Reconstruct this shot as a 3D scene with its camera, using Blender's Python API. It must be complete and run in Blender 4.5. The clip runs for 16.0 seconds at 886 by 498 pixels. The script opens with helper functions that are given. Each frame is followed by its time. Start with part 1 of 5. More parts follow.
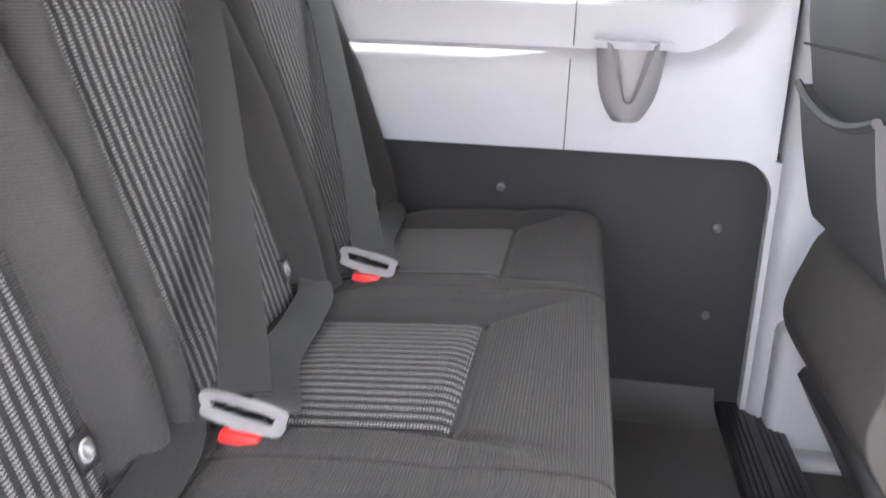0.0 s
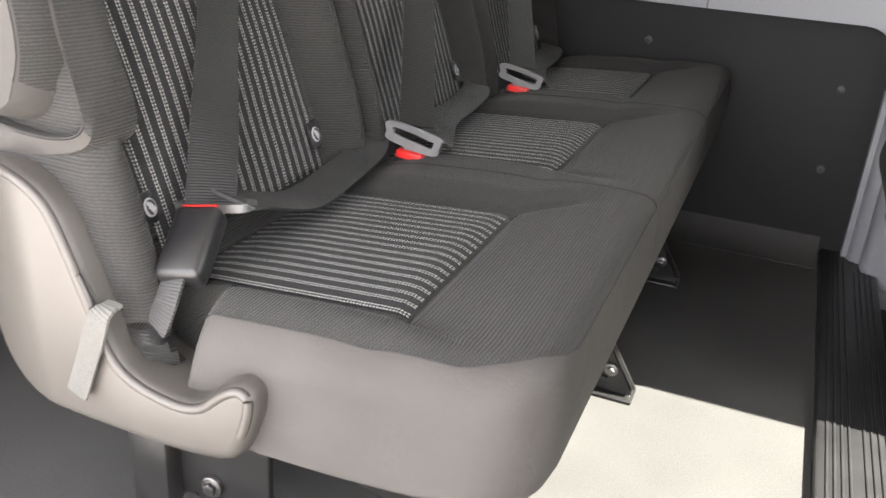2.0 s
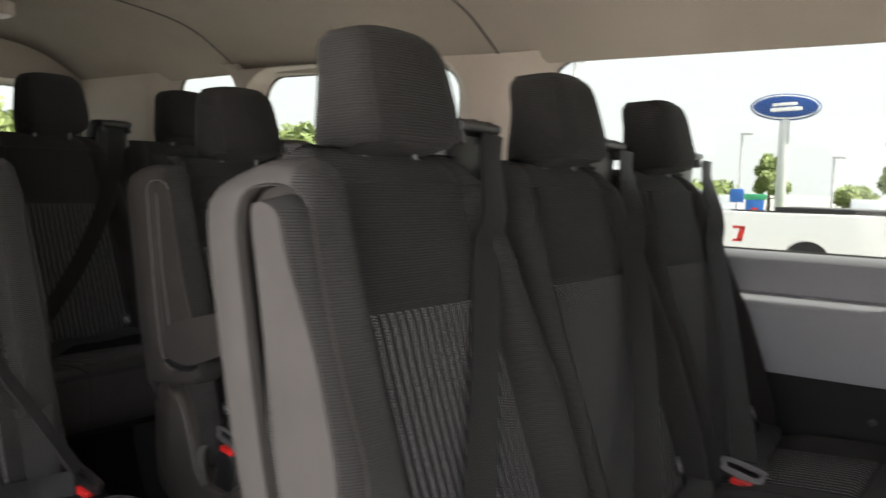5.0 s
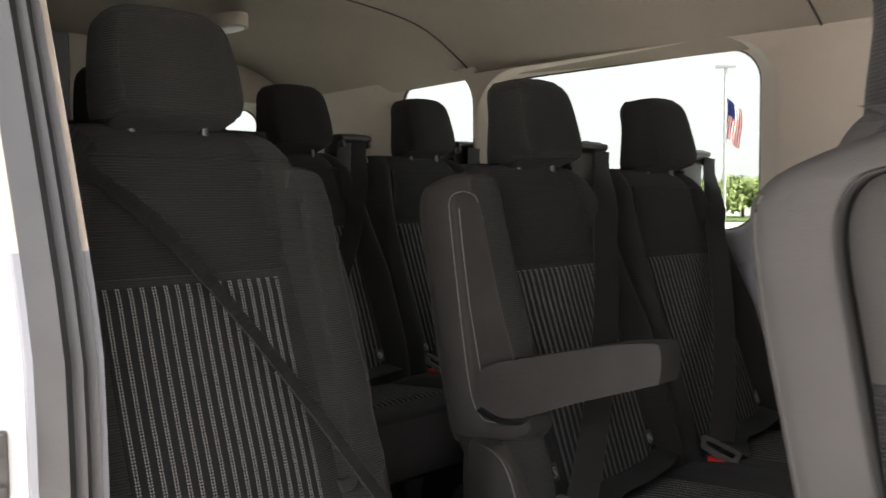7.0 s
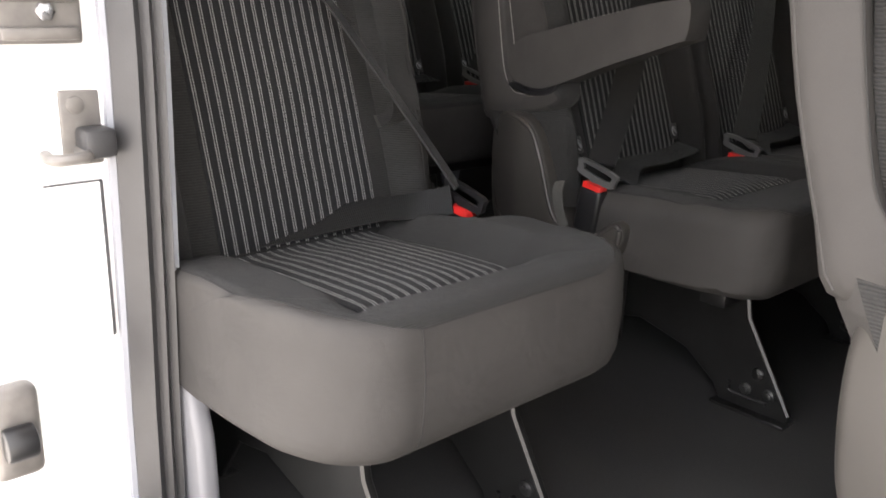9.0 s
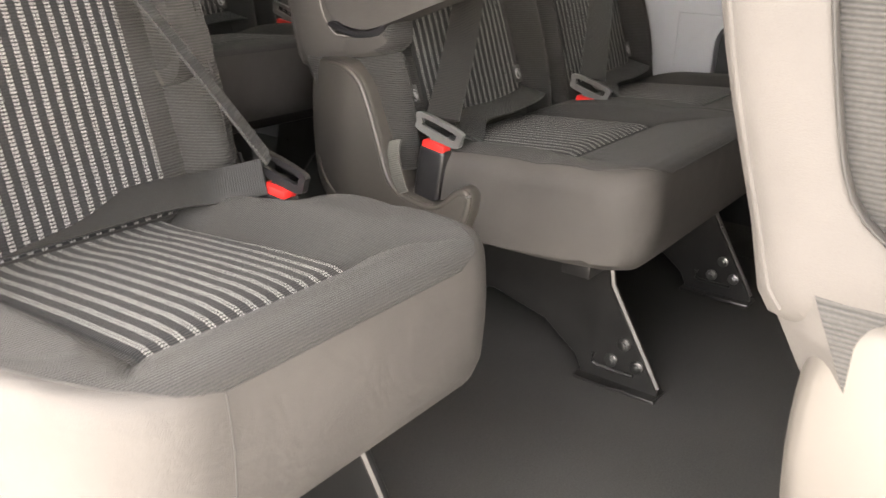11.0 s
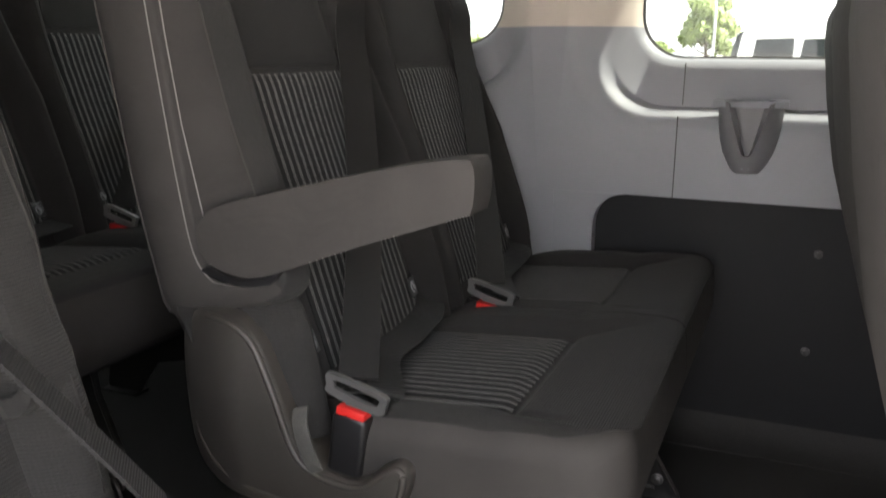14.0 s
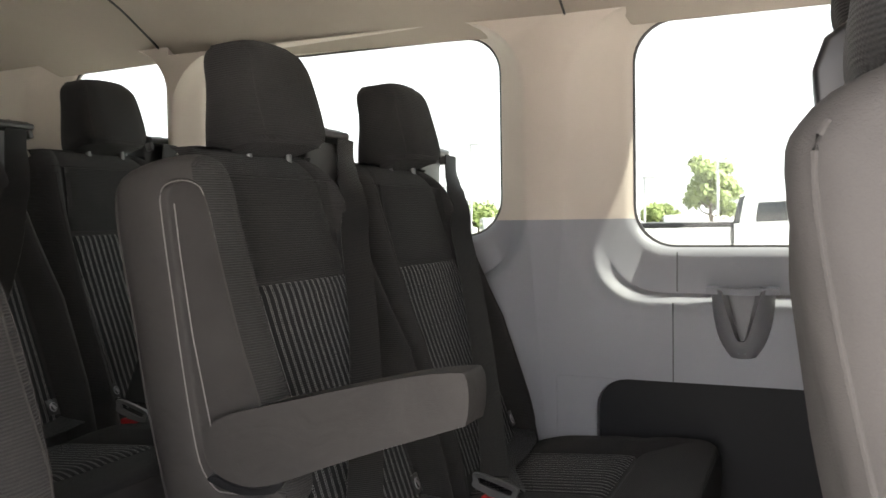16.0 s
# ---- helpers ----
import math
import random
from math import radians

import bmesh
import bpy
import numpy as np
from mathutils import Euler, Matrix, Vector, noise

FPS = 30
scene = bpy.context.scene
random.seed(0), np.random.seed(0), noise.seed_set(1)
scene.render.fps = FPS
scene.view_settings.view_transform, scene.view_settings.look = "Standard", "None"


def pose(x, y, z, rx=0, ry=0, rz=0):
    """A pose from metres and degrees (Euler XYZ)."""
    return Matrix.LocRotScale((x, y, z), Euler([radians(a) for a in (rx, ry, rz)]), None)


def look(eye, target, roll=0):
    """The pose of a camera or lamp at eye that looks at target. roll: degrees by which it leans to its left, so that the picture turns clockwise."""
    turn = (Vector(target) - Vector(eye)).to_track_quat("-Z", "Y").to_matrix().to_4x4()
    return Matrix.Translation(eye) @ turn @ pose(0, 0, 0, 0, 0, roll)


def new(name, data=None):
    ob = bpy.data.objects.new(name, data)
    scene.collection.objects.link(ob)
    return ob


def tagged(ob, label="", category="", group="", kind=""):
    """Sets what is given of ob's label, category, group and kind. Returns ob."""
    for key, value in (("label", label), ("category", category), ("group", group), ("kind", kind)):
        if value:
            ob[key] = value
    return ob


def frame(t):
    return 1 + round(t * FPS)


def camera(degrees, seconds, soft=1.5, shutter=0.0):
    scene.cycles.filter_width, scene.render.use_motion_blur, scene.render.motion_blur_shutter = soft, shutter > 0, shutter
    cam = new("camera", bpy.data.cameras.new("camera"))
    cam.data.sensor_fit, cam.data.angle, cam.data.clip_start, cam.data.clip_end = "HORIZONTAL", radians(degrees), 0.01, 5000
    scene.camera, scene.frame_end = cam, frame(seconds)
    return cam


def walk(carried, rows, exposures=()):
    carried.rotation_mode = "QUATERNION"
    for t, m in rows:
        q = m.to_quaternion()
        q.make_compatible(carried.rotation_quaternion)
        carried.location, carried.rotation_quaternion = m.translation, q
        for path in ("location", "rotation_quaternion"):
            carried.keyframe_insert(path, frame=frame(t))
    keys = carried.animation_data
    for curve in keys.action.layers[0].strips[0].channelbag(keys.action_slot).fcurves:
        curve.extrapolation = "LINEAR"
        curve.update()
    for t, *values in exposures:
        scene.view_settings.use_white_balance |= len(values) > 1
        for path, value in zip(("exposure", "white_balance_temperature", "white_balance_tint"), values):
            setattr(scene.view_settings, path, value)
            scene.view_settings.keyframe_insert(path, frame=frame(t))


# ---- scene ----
cam = camera(55.2, 16.0, soft=1.5, shutter=0.5)
PATH = [
    (0, (0.355, -0.673, 0.762), (0.064, 1.218, 0.178), 2.0),
    (0.5, (0.395, -0.785, 0.75), (0.009, 1.058, 0.078), 2.4),
    (1, (0.441, -0.895, 0.735), (-0.075, 0.894, 0.004), 3.0),
    (1.5, (0.479, -0.971, 0.72), (-0.104, 0.774, -0.065), 4.2),
    (2, (0.518, -1.014, 0.716), (-0.147, 0.689, -0.095), 3.9),
    (2.5, (0.563, -1.048, 0.756), (-0.223, 0.622, -0.015), 3.3),
    (3, (0.575, -1.067, 0.803), (-0.328, 0.597, 0.159), 3.3),
    (3.5, (0.578, -1.086, 0.847), (-0.424, 0.578, 0.372), 2.6),
    (4, (0.58, -1.097, 0.891), (-0.483, 0.568, 0.579), 1.8),
    (4.5, (0.56, -1.097, 0.917), (-0.527, 0.568, 0.7), 1.7),
    (5, (0.501, -1.123, 0.897), (-0.658, 0.5, 0.742), 1.9),
    (5.2, (0.438, -1.131, 0.9), (-0.775, 0.45, 0.73), 2.7),
    (7.5, (-0.029, -1.085, 0.834), (-1.47, 0.295, 0.702), -0.5),
    (8, (0.01, -1.102, 0.781), (-1.434, 0.253, 0.507), -0.1),
    (8.5, (0.05, -1.136, 0.726), (-1.382, 0.2, 0.321), 1.0),
    (9, (0.082, -1.153, 0.674), (-1.326, 0.139, 0.084), 1.7),
    (11.5, (-0.159, -0.935, 0.661), (-1.128, 0.653, -0.075), 1.8),
    (12, (-0.245, -0.9, 0.671), (-1.098, 0.75, -0.071), 1.5),
    (12.5, (-0.28, -0.876, 0.677), (-1.055, 0.818, -0.052), 0.9),
    (13, (-0.298, -0.859, 0.708), (-1.045, 0.87, 0.036), 0.7),
    (13.5, (-0.306, -0.85, 0.739), (-1.054, 0.915, 0.166), 0.7),
    (14, (-0.31, -0.851, 0.774), (-1.063, 0.946, 0.32), 0.4),
    (14.5, (-0.312, -0.857, 0.801), (-1.066, 0.964, 0.46), -0.1),
    (15, (-0.31, -0.863, 0.82), (-1.058, 0.975, 0.579), -0.5),
    (15.5, (-0.301, -0.868, 0.84), (-1.054, 0.98, 0.702), -0.7),
    (16, (-0.275, -0.881, 0.833), (-1.076, 0.95, 0.759), -0.9),
]
LIFT = 4.05
EXPOSURES = [(0.0, 1.2), (0.5, 1.3), (0.9, 1.85), (1.05, 1.8), (1.2, 1.42), (1.5, 0.95), (2.0, 0.3), (2.5, 0.35), (3.0, 0.62), (3.5, 0.5), (4.0, 0.05), (4.5, -0.98), (5.0, -1.16), (7.3, -1.12), (8.0, -0.9), (9.2, -0.5),
             (11.0, 1.1), (11.5, 1.32), (12.0, 1.48), (13.0, 1.36), (13.5, 1.1), (14.0, -0.2), (14.5, 0.1), (15.0, 0.05), (15.5, -0.15), (16.0, -0.38)]
walk(cam, [(t, look(eye, target, roll)) for t, eye, target, roll in PATH], [(t, LIFT + stops, 6400 if t < 1.3 else 7500 if 10 < t < 11.8 else 6800, 18 if t < 1.3 else 14) for t, stops in EXPOSURES])

# ---------------------------------------------------------------- light
SUN_TRAVEL = Vector((-0.62, -0.125, -0.775)).normalized()
world = bpy.data.worlds.new("sky")
scene.world = world
world.use_nodes = True
wn = world.node_tree.nodes
sky = wn.new("ShaderNodeTexSky")
sky.sky_type = "NISHITA"
sky.sun_disc = False
sky.sun_elevation = math.asin(-SUN_TRAVEL.z)
sky.sun_rotation = math.atan2(-SUN_TRAVEL.x, -SUN_TRAVEL.y)
sky.air_density, sky.dust_density = 1.0, 4.0
wn["Background"].inputs["Strength"].default_value = 0.075
# thin bright haze over the whole sky
haze = wn.new("ShaderNodeMix")
haze.data_type = "RGBA"
haze.inputs["Factor"].default_value = 0.8
haze.inputs["B"].default_value = (8.2, 8.35, 8.6, 1)
world.node_tree.links.new(sky.outputs[0], haze.inputs["A"])
world.node_tree.links.new(haze.outputs["Result"], wn["Background"].inputs["Color"])
sun_data = bpy.data.lights.new("sun", "SUN")
sun_data.energy, sun_data.angle, sun_data.color = 5.0, radians(0.6), (1.0, 0.95, 0.87)
sun = new("sun", sun_data)
sun.matrix_world = look((20 * -SUN_TRAVEL.x, 20 * -SUN_TRAVEL.y, 20 * -SUN_TRAVEL.z), (0, 0, 0))

# ---------------------------------------------------------------- materials
def node_mat(name, base, rough=0.6, metal=0.0, vary=0.12, vary_scale=6.0, fine=0.0, fine_scale=600.0, bump=0.0, bump_scale=400.0, spec=0.5, coat=0.0, puff=0.0):
    """A plain surface whose colour and gloss vary at two sizes, with a fine relief."""
    m = bpy.data.materials.new(name)
    m.use_nodes = True
    nt = m.node_tree
    b = nt.nodes["Principled BSDF"]
    b.inputs["Roughness"].default_value, b.inputs["Metallic"].default_value = rough, metal
    b.inputs["Specular IOR Level"].default_value = spec
    b.inputs["Coat Weight"].default_value = coat
    tc = nt.nodes.new("ShaderNodeTexCoord")
    n1 = nt.nodes.new("ShaderNodeTexNoise")
    n1.inputs["Scale"].default_value, n1.inputs["Detail"].default_value = vary_scale, 5
    nt.links.new(tc.outputs["Object"], n1.inputs["Vector"])
    n2 = nt.nodes.new("ShaderNodeTexNoise")
    n2.inputs["Scale"].default_value, n2.inputs["Detail"].default_value = fine_scale, 2
    nt.links.new(tc.outputs["Object"], n2.inputs["Vector"])
    add = nt.nodes.new("ShaderNodeMath")
    add.operation = "MULTIPLY_ADD"
    nt.links.new(n2.outputs[0], add.inputs[0])
    add.inputs[1].default_value = fine
    nt.links.new(n1.outputs[0], add.inputs[2])
    ramp = nt.nodes.new("ShaderNodeMapRange")
    ramp.inputs["From Min"].default_value, ramp.inputs["From Max"].default_value = 0.25 + fine * 0.3, 0.75 + fine * 0.7
    ramp.inputs["To Min"].default_value, ramp.inputs["To Max"].default_value = 1 - vary, 1 + vary
    nt.links.new(add.outputs[0], ramp.inputs["Value"])
    mul = nt.nodes.new("ShaderNodeVectorMath")
    mul.operation = "SCALE"
    mul.inputs[0].default_value = base[:3]
    nt.links.new(ramp.outputs[0], mul.inputs["Scale"])
    nt.links.new(mul.outputs[0], b.inputs["Base Color"])
    rr = nt.nodes.new("ShaderNodeMapRange")
    rr.inputs["To Min"].default_value, rr.inputs["To Max"].default_value = rough - 0.06, min(1, rough + 0.08)
    nt.links.new(n1.outputs[0], rr.inputs["Value"])
    nt.links.new(rr.outputs[0], b.inputs["Roughness"])
    if bump:
        n3 = nt.nodes.new("ShaderNodeTexNoise")
        n3.inputs["Scale"].default_value, n3.inputs["Detail"].default_value = bump_scale, 3
        nt.links.new(tc.outputs["Object"], n3.inputs["Vector"])
        bp = nt.nodes.new("ShaderNodeBump")
        bp.inputs["Strength"].default_value, bp.inputs["Distance"].default_value = bump, 0.002
        nt.links.new(n3.outputs[0], bp.inputs["Height"])
        nt.links.new(bp.outputs[0], b.inputs["Normal"])
        if puff:
            soft = nt.nodes.new("ShaderNodeTexNoise")
            soft.inputs["Scale"].default_value, soft.inputs["Detail"].default_value, soft.inputs["Distortion"].default_value = 16.0, 3, 0.6
            nt.links.new(tc.outputs["Object"], soft.inputs["Vector"])
            bq = nt.nodes.new("ShaderNodeBump")
            bq.inputs["Strength"].default_value, bq.inputs["Distance"].default_value = puff, 0.01
            nt.links.new(soft.outputs[0], bq.inputs["Height"])
            nt.links.new(bq.outputs[0], bp.inputs["Normal"])
    return m


def math_node(nt, op, a, c=None, d=None):
    n = nt.nodes.new("ShaderNodeMath")
    n.operation = op
    for i, v in enumerate((a, c, d)):
        if v is None:
            continue
        if isinstance(v, (int, float)):
            n.inputs[i].default_value = v
        else:
            nt.links.new(v, n.inputs[i])
    return n.outputs[0]


def woven(name, base, pitch=0.0022, strength=0.55, thread=0.55, rough=0.95, spec=0.15):
    """Ribbed upholstery cloth: fine ribs across and a coarser weave, in the mesh's own metres (UV)."""
    m = bpy.data.materials.new(name)
    m.use_nodes = True
    nt = m.node_tree
    b = nt.nodes["Principled BSDF"]
    b.inputs["Roughness"].default_value = rough
    b.inputs["Specular IOR Level"].default_value = spec
    b.inputs["Sheen Weight"].default_value, b.inputs["Sheen Roughness"].default_value = 0.05, 0.5
    uv = nt.nodes.new("ShaderNodeUVMap")
    sep = nt.nodes.new("ShaderNodeSeparateXYZ")
    nt.links.new(uv.outputs[0], sep.inputs[0])
    u, v = sep.outputs[0], sep.outputs[1]
    su = math_node(nt, "SINE", math_node(nt, "MULTIPLY", u, 2 * math.pi / pitch))
    sv = math_node(nt, "SINE", math_node(nt, "MULTIPLY", v, 2 * math.pi / (pitch * 1.15)))
    rib = math_node(nt, "ADD", math_node(nt, "MULTIPLY", sv, 0.85), math_node(nt, "MULTIPLY", math_node(nt, "MULTIPLY", su, sv), 0.35))
    tc = nt.nodes.new("ShaderNodeTexCoord")
    n1 = nt.nodes.new("ShaderNodeTexNoise")
    n1.inputs["Scale"].default_value, n1.inputs["Detail"].default_value = 9.0, 6
    nt.links.new(tc.outputs["Object"], n1.inputs["Vector"])
    n2 = nt.nodes.new("ShaderNodeTexNoise")
    n2.inputs["Scale"].default_value = 420.0
    nt.links.new(tc.outputs["Object"], n2.inputs["Vector"])
    big = math_node(nt, "MULTIPLY_ADD", n1.outputs[0], 0.5, 0.75)
    small = math_node(nt, "MULTIPLY_ADD", n2.outputs[0], 0.5, 0.75)
    ribc = math_node(nt, "MULTIPLY_ADD", rib, 0.3 * thread, 1.0)
    k = math_node(nt, "MULTIPLY", math_node(nt, "MULTIPLY", big, small), ribc)
    mul = nt.nodes.new("ShaderNodeVectorMath")
    mul.operation = "SCALE"
    mul.inputs[0].default_value = base
    nt.links.new(k, mul.inputs["Scale"])
    nt.links.new(mul.outputs[0], b.inputs["Base Color"])
    bp = nt.nodes.new("ShaderNodeBump")
    bp.inputs["Strength"].default_value, bp.inputs["Distance"].default_value = strength, 0.0008
    nt.links.new(math_node(nt, "ADD", rib, n2.outputs[0]), bp.inputs["Height"])
    nt.links.new(bp.outputs[0], b.inputs["Normal"])
    return m, u, v, mul, b, nt


def striped(name, base, light, pitch=0.015, dash=0.0034):
    """Dark cloth with rows of light stitches, each row two staggered lines of short dashes."""
    m, u, v, mul, b, nt = woven(name, base, pitch=0.0024, strength=0.4, thread=0.5)
    f = math_node(nt, "FRACT", math_node(nt, "DIVIDE", u, pitch))
    w = math_node(nt, "DIVIDE", v, dash)
    cols = []
    for centre, slant in ((0.39, 2.4), (0.61, -2.4)):
        near = math_node(nt, "LESS_THAN", math_node(nt, "ABSOLUTE", math_node(nt, "SUBTRACT", f, centre)), 0.054)
        on = math_node(nt, "LESS_THAN", math_node(nt, "FRACT", math_node(nt, "MULTIPLY_ADD", math_node(nt, "SUBTRACT", f, centre), slant, w)), 0.66)
        cols.append(math_node(nt, "MULTIPLY", near, on))
    mask = math_node(nt, "MAXIMUM", cols[0], cols[1])
    mix = nt.nodes.new("ShaderNodeMix")
    mix.data_type = "RGBA"
    nt.links.new(mask, mix.inputs["Factor"])
    nt.links.new(mul.outputs[0], mix.inputs["A"])
    mix.inputs["B"].default_value = (*light, 1)
    nt.links.new(mix.outputs["Result"], b.inputs["Base Color"])
    return m


CLOTH = woven("charcoal_cloth", (0.0285, 0.0283, 0.0278), pitch=0.0027, strength=0.6, thread=0.75)[0]
CLOTH_TOP = woven("ribbed_charcoal_cloth", (0.0245, 0.0243, 0.024), pitch=0.0030, strength=0.6, thread=0.8)[0]
VINYL = node_mat("charcoal_side_vinyl", (0.041, 0.0387, 0.0369), rough=0.74, vary=0.2, vary_scale=11, fine=0.25, fine_scale=900, bump=0.25, bump_scale=900, spec=0.3, puff=0.32)
STRIPE = striped("striped_cloth", (0.017, 0.0175, 0.0185), (0.28, 0.28, 0.275))
WEB = woven("belt_webbing", (0.0115, 0.0118, 0.012), pitch=0.0026, strength=0.4, thread=0.5, rough=0.45, spec=0.2)[0]
BADGE = node_mat("pale_badge", (0.34, 0.34, 0.36), rough=0.35, vary=0.08, vary_scale=80)
WEB_DARK = woven("dark_grey_webbing", (0.04, 0.04, 0.041), pitch=0.0026, strength=0.6, thread=0.5, rough=0.6, spec=0.3)[0]
WEB_GREY = woven("grey_webbing", (0.085, 0.085, 0.08), pitch=0.0026, strength=0.5, thread=0.4, rough=0.8)[0]
PLASTIC = node_mat("charcoal_plastic", (0.046, 0.0425, 0.0385), rough=0.46, vary=0.08, vary_scale=14, fine=0.12, fine_scale=1200, bump=0.05, bump_scale=1500, spec=0.55)
BLACK = node_mat("black_plastic", (0.012, 0.012, 0.013), rough=0.38, vary=0.2, vary_scale=18, bump=0.06, bump_scale=1400)
BLACK_STEEL = node_mat("black_painted_steel", (0.012, 0.012, 0.012), rough=0.3, vary=0.3, vary_scale=25, bump=0.05, bump_scale=300)
CHROME = node_mat("bright_metal", (0.62, 0.62, 0.64), rough=0.25, metal=1.0, vary=0.1, vary_scale=60)
TONGUE = node_mat("grey_tongue_plastic", (0.16, 0.16, 0.163), rough=0.4, vary=0.12, vary_scale=50, bump=0.05)
TONGUE_DARK = node_mat("dark_tongue_plastic", (0.075, 0.075, 0.075), rough=0.42, vary=0.12, vary_scale=50, bump=0.05)
BOLT = node_mat("dull_bolt_steel", (0.2, 0.2, 0.2), rough=0.32, metal=1.0, vary=0.3, vary_scale=90, bump=0.05)
BEZEL = node_mat("worn_slot_rim", (0.05, 0.05, 0.05), rough=0.3, vary=0.25, vary_scale=60, bump=0.05)
RED = node_mat("red_button", (0.58, 0.022, 0.02), rough=0.4, vary=0.08, vary_scale=60)
POST = node_mat("dull_post_metal", (0.14, 0.14, 0.14), rough=0.4, metal=1.0, vary=0.15, vary_scale=60)
PIPING = node_mat("grey_piping", (0.16, 0.152, 0.144), rough=0.5, vary=0.15, vary_scale=120)
THREAD = node_mat("dark_stitching", (0.018, 0.0175, 0.017), rough=0.9, vary=0.2, vary_scale=300)
TRIM_GREY = node_mat("grey_moulded_trim", (0.238, 0.246, 0.270), rough=0.55, vary=0.06, vary_scale=5, fine=0.15, fine_scale=1100, bump=0.14, bump_scale=1300)
TRIM_CREAM = node_mat("cream_moulded_trim", (0.52, 0.465, 0.405), rough=0.6, vary=0.06, vary_scale=5, fine=0.15, fine_scale=1100, bump=0.12, bump_scale=1300)
HEADLINER = node_mat("beige_headliner", (0.38, 0.338, 0.288), rough=0.95, vary=0.07, vary_scale=4, fine=0.3, fine_scale=900, bump=0.3, bump_scale=800, spec=0.1)
PANEL = node_mat("dark_lower_panel", (0.0105, 0.0115, 0.013), rough=0.6, vary=0.12, vary_scale=7, fine=0.2, fine_scale=1100, bump=0.18, bump_scale=1200, spec=0.25)
SHELL_GREY = node_mat("dark_seat_shell", (0.031, 0.032, 0.035), rough=0.6, vary=0.12, vary_scale=7, fine=0.2, fine_scale=1100, bump=0.18, bump_scale=1200)
FLOOR = node_mat("dark_vinyl_floor", (0.041, 0.041, 0.0402), rough=0.8, vary=0.3, vary_scale=5, fine=0.9, fine_scale=330, bump=0.3, bump_scale=500, spec=0.3)
RUBBER = node_mat("black_rubber", (0.05, 0.05, 0.052), rough=0.5, vary=0.2, vary_scale=20, bump=0.1)
ZINC = node_mat("dull_zinc", (0.16, 0.15, 0.14), rough=0.4, metal=0.3, vary=0.25, vary_scale=40, bump=0.05)
DOOR_SEAL = node_mat("grey_door_seal", (0.031, 0.0306, 0.032), rough=0.42, vary=0.2, vary_scale=20, bump=0.1)
WHITE_PAINT = node_mat("white_car_paint", (0.8, 0.8, 0.79), rough=0.25, vary=0.03, vary_scale=3, coat=0.6)
ASPHALT = node_mat("pale_worn_concrete", (0.36, 0.35, 0.338), rough=0.9, vary=0.2, vary_scale=0.4, fine=0.5, fine_scale=40, bump=0.3, bump_scale=80)
GRASS = node_mat("mown_grass", (0.09, 0.14, 0.035), rough=0.95, vary=0.3, vary_scale=0.5, fine=0.6, fine_scale=20, bump=0.5, bump_scale=20)
LEAF = node_mat("tree_leaves", (0.24, 0.30, 0.11), rough=0.7, vary=0.4, vary_scale=0.8)
BARK = node_mat("tree_bark", (0.12, 0.1, 0.08), rough=0.9, vary=0.3, vary_scale=6, bump=0.5, bump_scale=30)
SIGN_BLUE = node_mat("sign_blue", (0.01, 0.06, 0.25), rough=0.3, vary=0.04)
SIGN_WHITE = node_mat("sign_white", (0.8, 0.8, 0.8), rough=0.35, vary=0.04)
POLE_GREY = node_mat("painted_pole", (0.5, 0.51, 0.52), rough=0.5, vary=0.1)
CAR_BLACK = node_mat("black_car_paint", (0.015, 0.016, 0.018), rough=0.2, vary=0.1, coat=0.5)
CAR_SILVER = node_mat("silver_car_paint", (0.45, 0.47, 0.5), rough=0.3, metal=0.5, vary=0.05, coat=0.4)
TYRE = node_mat("tyre_rubber", (0.02, 0.02, 0.02), rough=0.85, vary=0.2, vary_scale=20)
FLAG_RED = node_mat("flag_red", (0.5, 0.02, 0.03), rough=0.8, vary=0.1)
FLAG_BLUE = node_mat("flag_blue", (0.02, 0.03, 0.15), rough=0.8, vary=0.1)
KIOSK_GREEN = node_mat("banner_green", (0.03, 0.3, 0.15), rough=0.6, vary=0.1)
KIOSK_BLUE = node_mat("banner_blue", (0.02, 0.12, 0.4), rough=0.6, vary=0.1)
CUP_GREY = node_mat("darker_grey_moulding", (0.165, 0.165, 0.175), rough=0.5, vary=0.06, vary_scale=8, fine=0.15, fine_scale=1100, bump=0.14, bump_scale=1300)
DARK_GLASS = node_mat("dark_window_glass", (0.02, 0.025, 0.028), rough=0.08, vary=0.1)


def glass_mat(name, tint):
    m = bpy.data.materials.new(name)
    m.use_nodes = True
    nt = m.node_tree
    nt.nodes.remove(nt.nodes["Principled BSDF"])
    clear, gloss, mix = nt.nodes.new("ShaderNodeBsdfTransparent"), nt.nodes.new("ShaderNodeBsdfGlossy"), nt.nodes.new("ShaderNodeMixShader")
    clear.inputs[0].default_value = (*tint, 1)
    gloss.inputs["Roughness"].default_value = 0.02
    lw = nt.nodes.new("ShaderNodeLayerWeight")
    shine = math_node(nt, "MULTIPLY_ADD", math_node(nt, "POWER", lw.outputs["Facing"], 4.0), 0.3, 0.02)
    nt.links.new(shine, mix.inputs[0])
    nt.links.new(clear.outputs[0], mix.inputs[1])
    nt.links.new(gloss.outputs[0], mix.inputs[2])
    nt.links.new(mix.outputs[0], nt.nodes["Material Output"].inputs[0])
    return m


GLASS = glass_mat("privacy_glass", (0.50, 0.525, 0.51))
CLEAR_GLASS = glass_mat("clear_glass", (0.80, 0.82, 0.81))

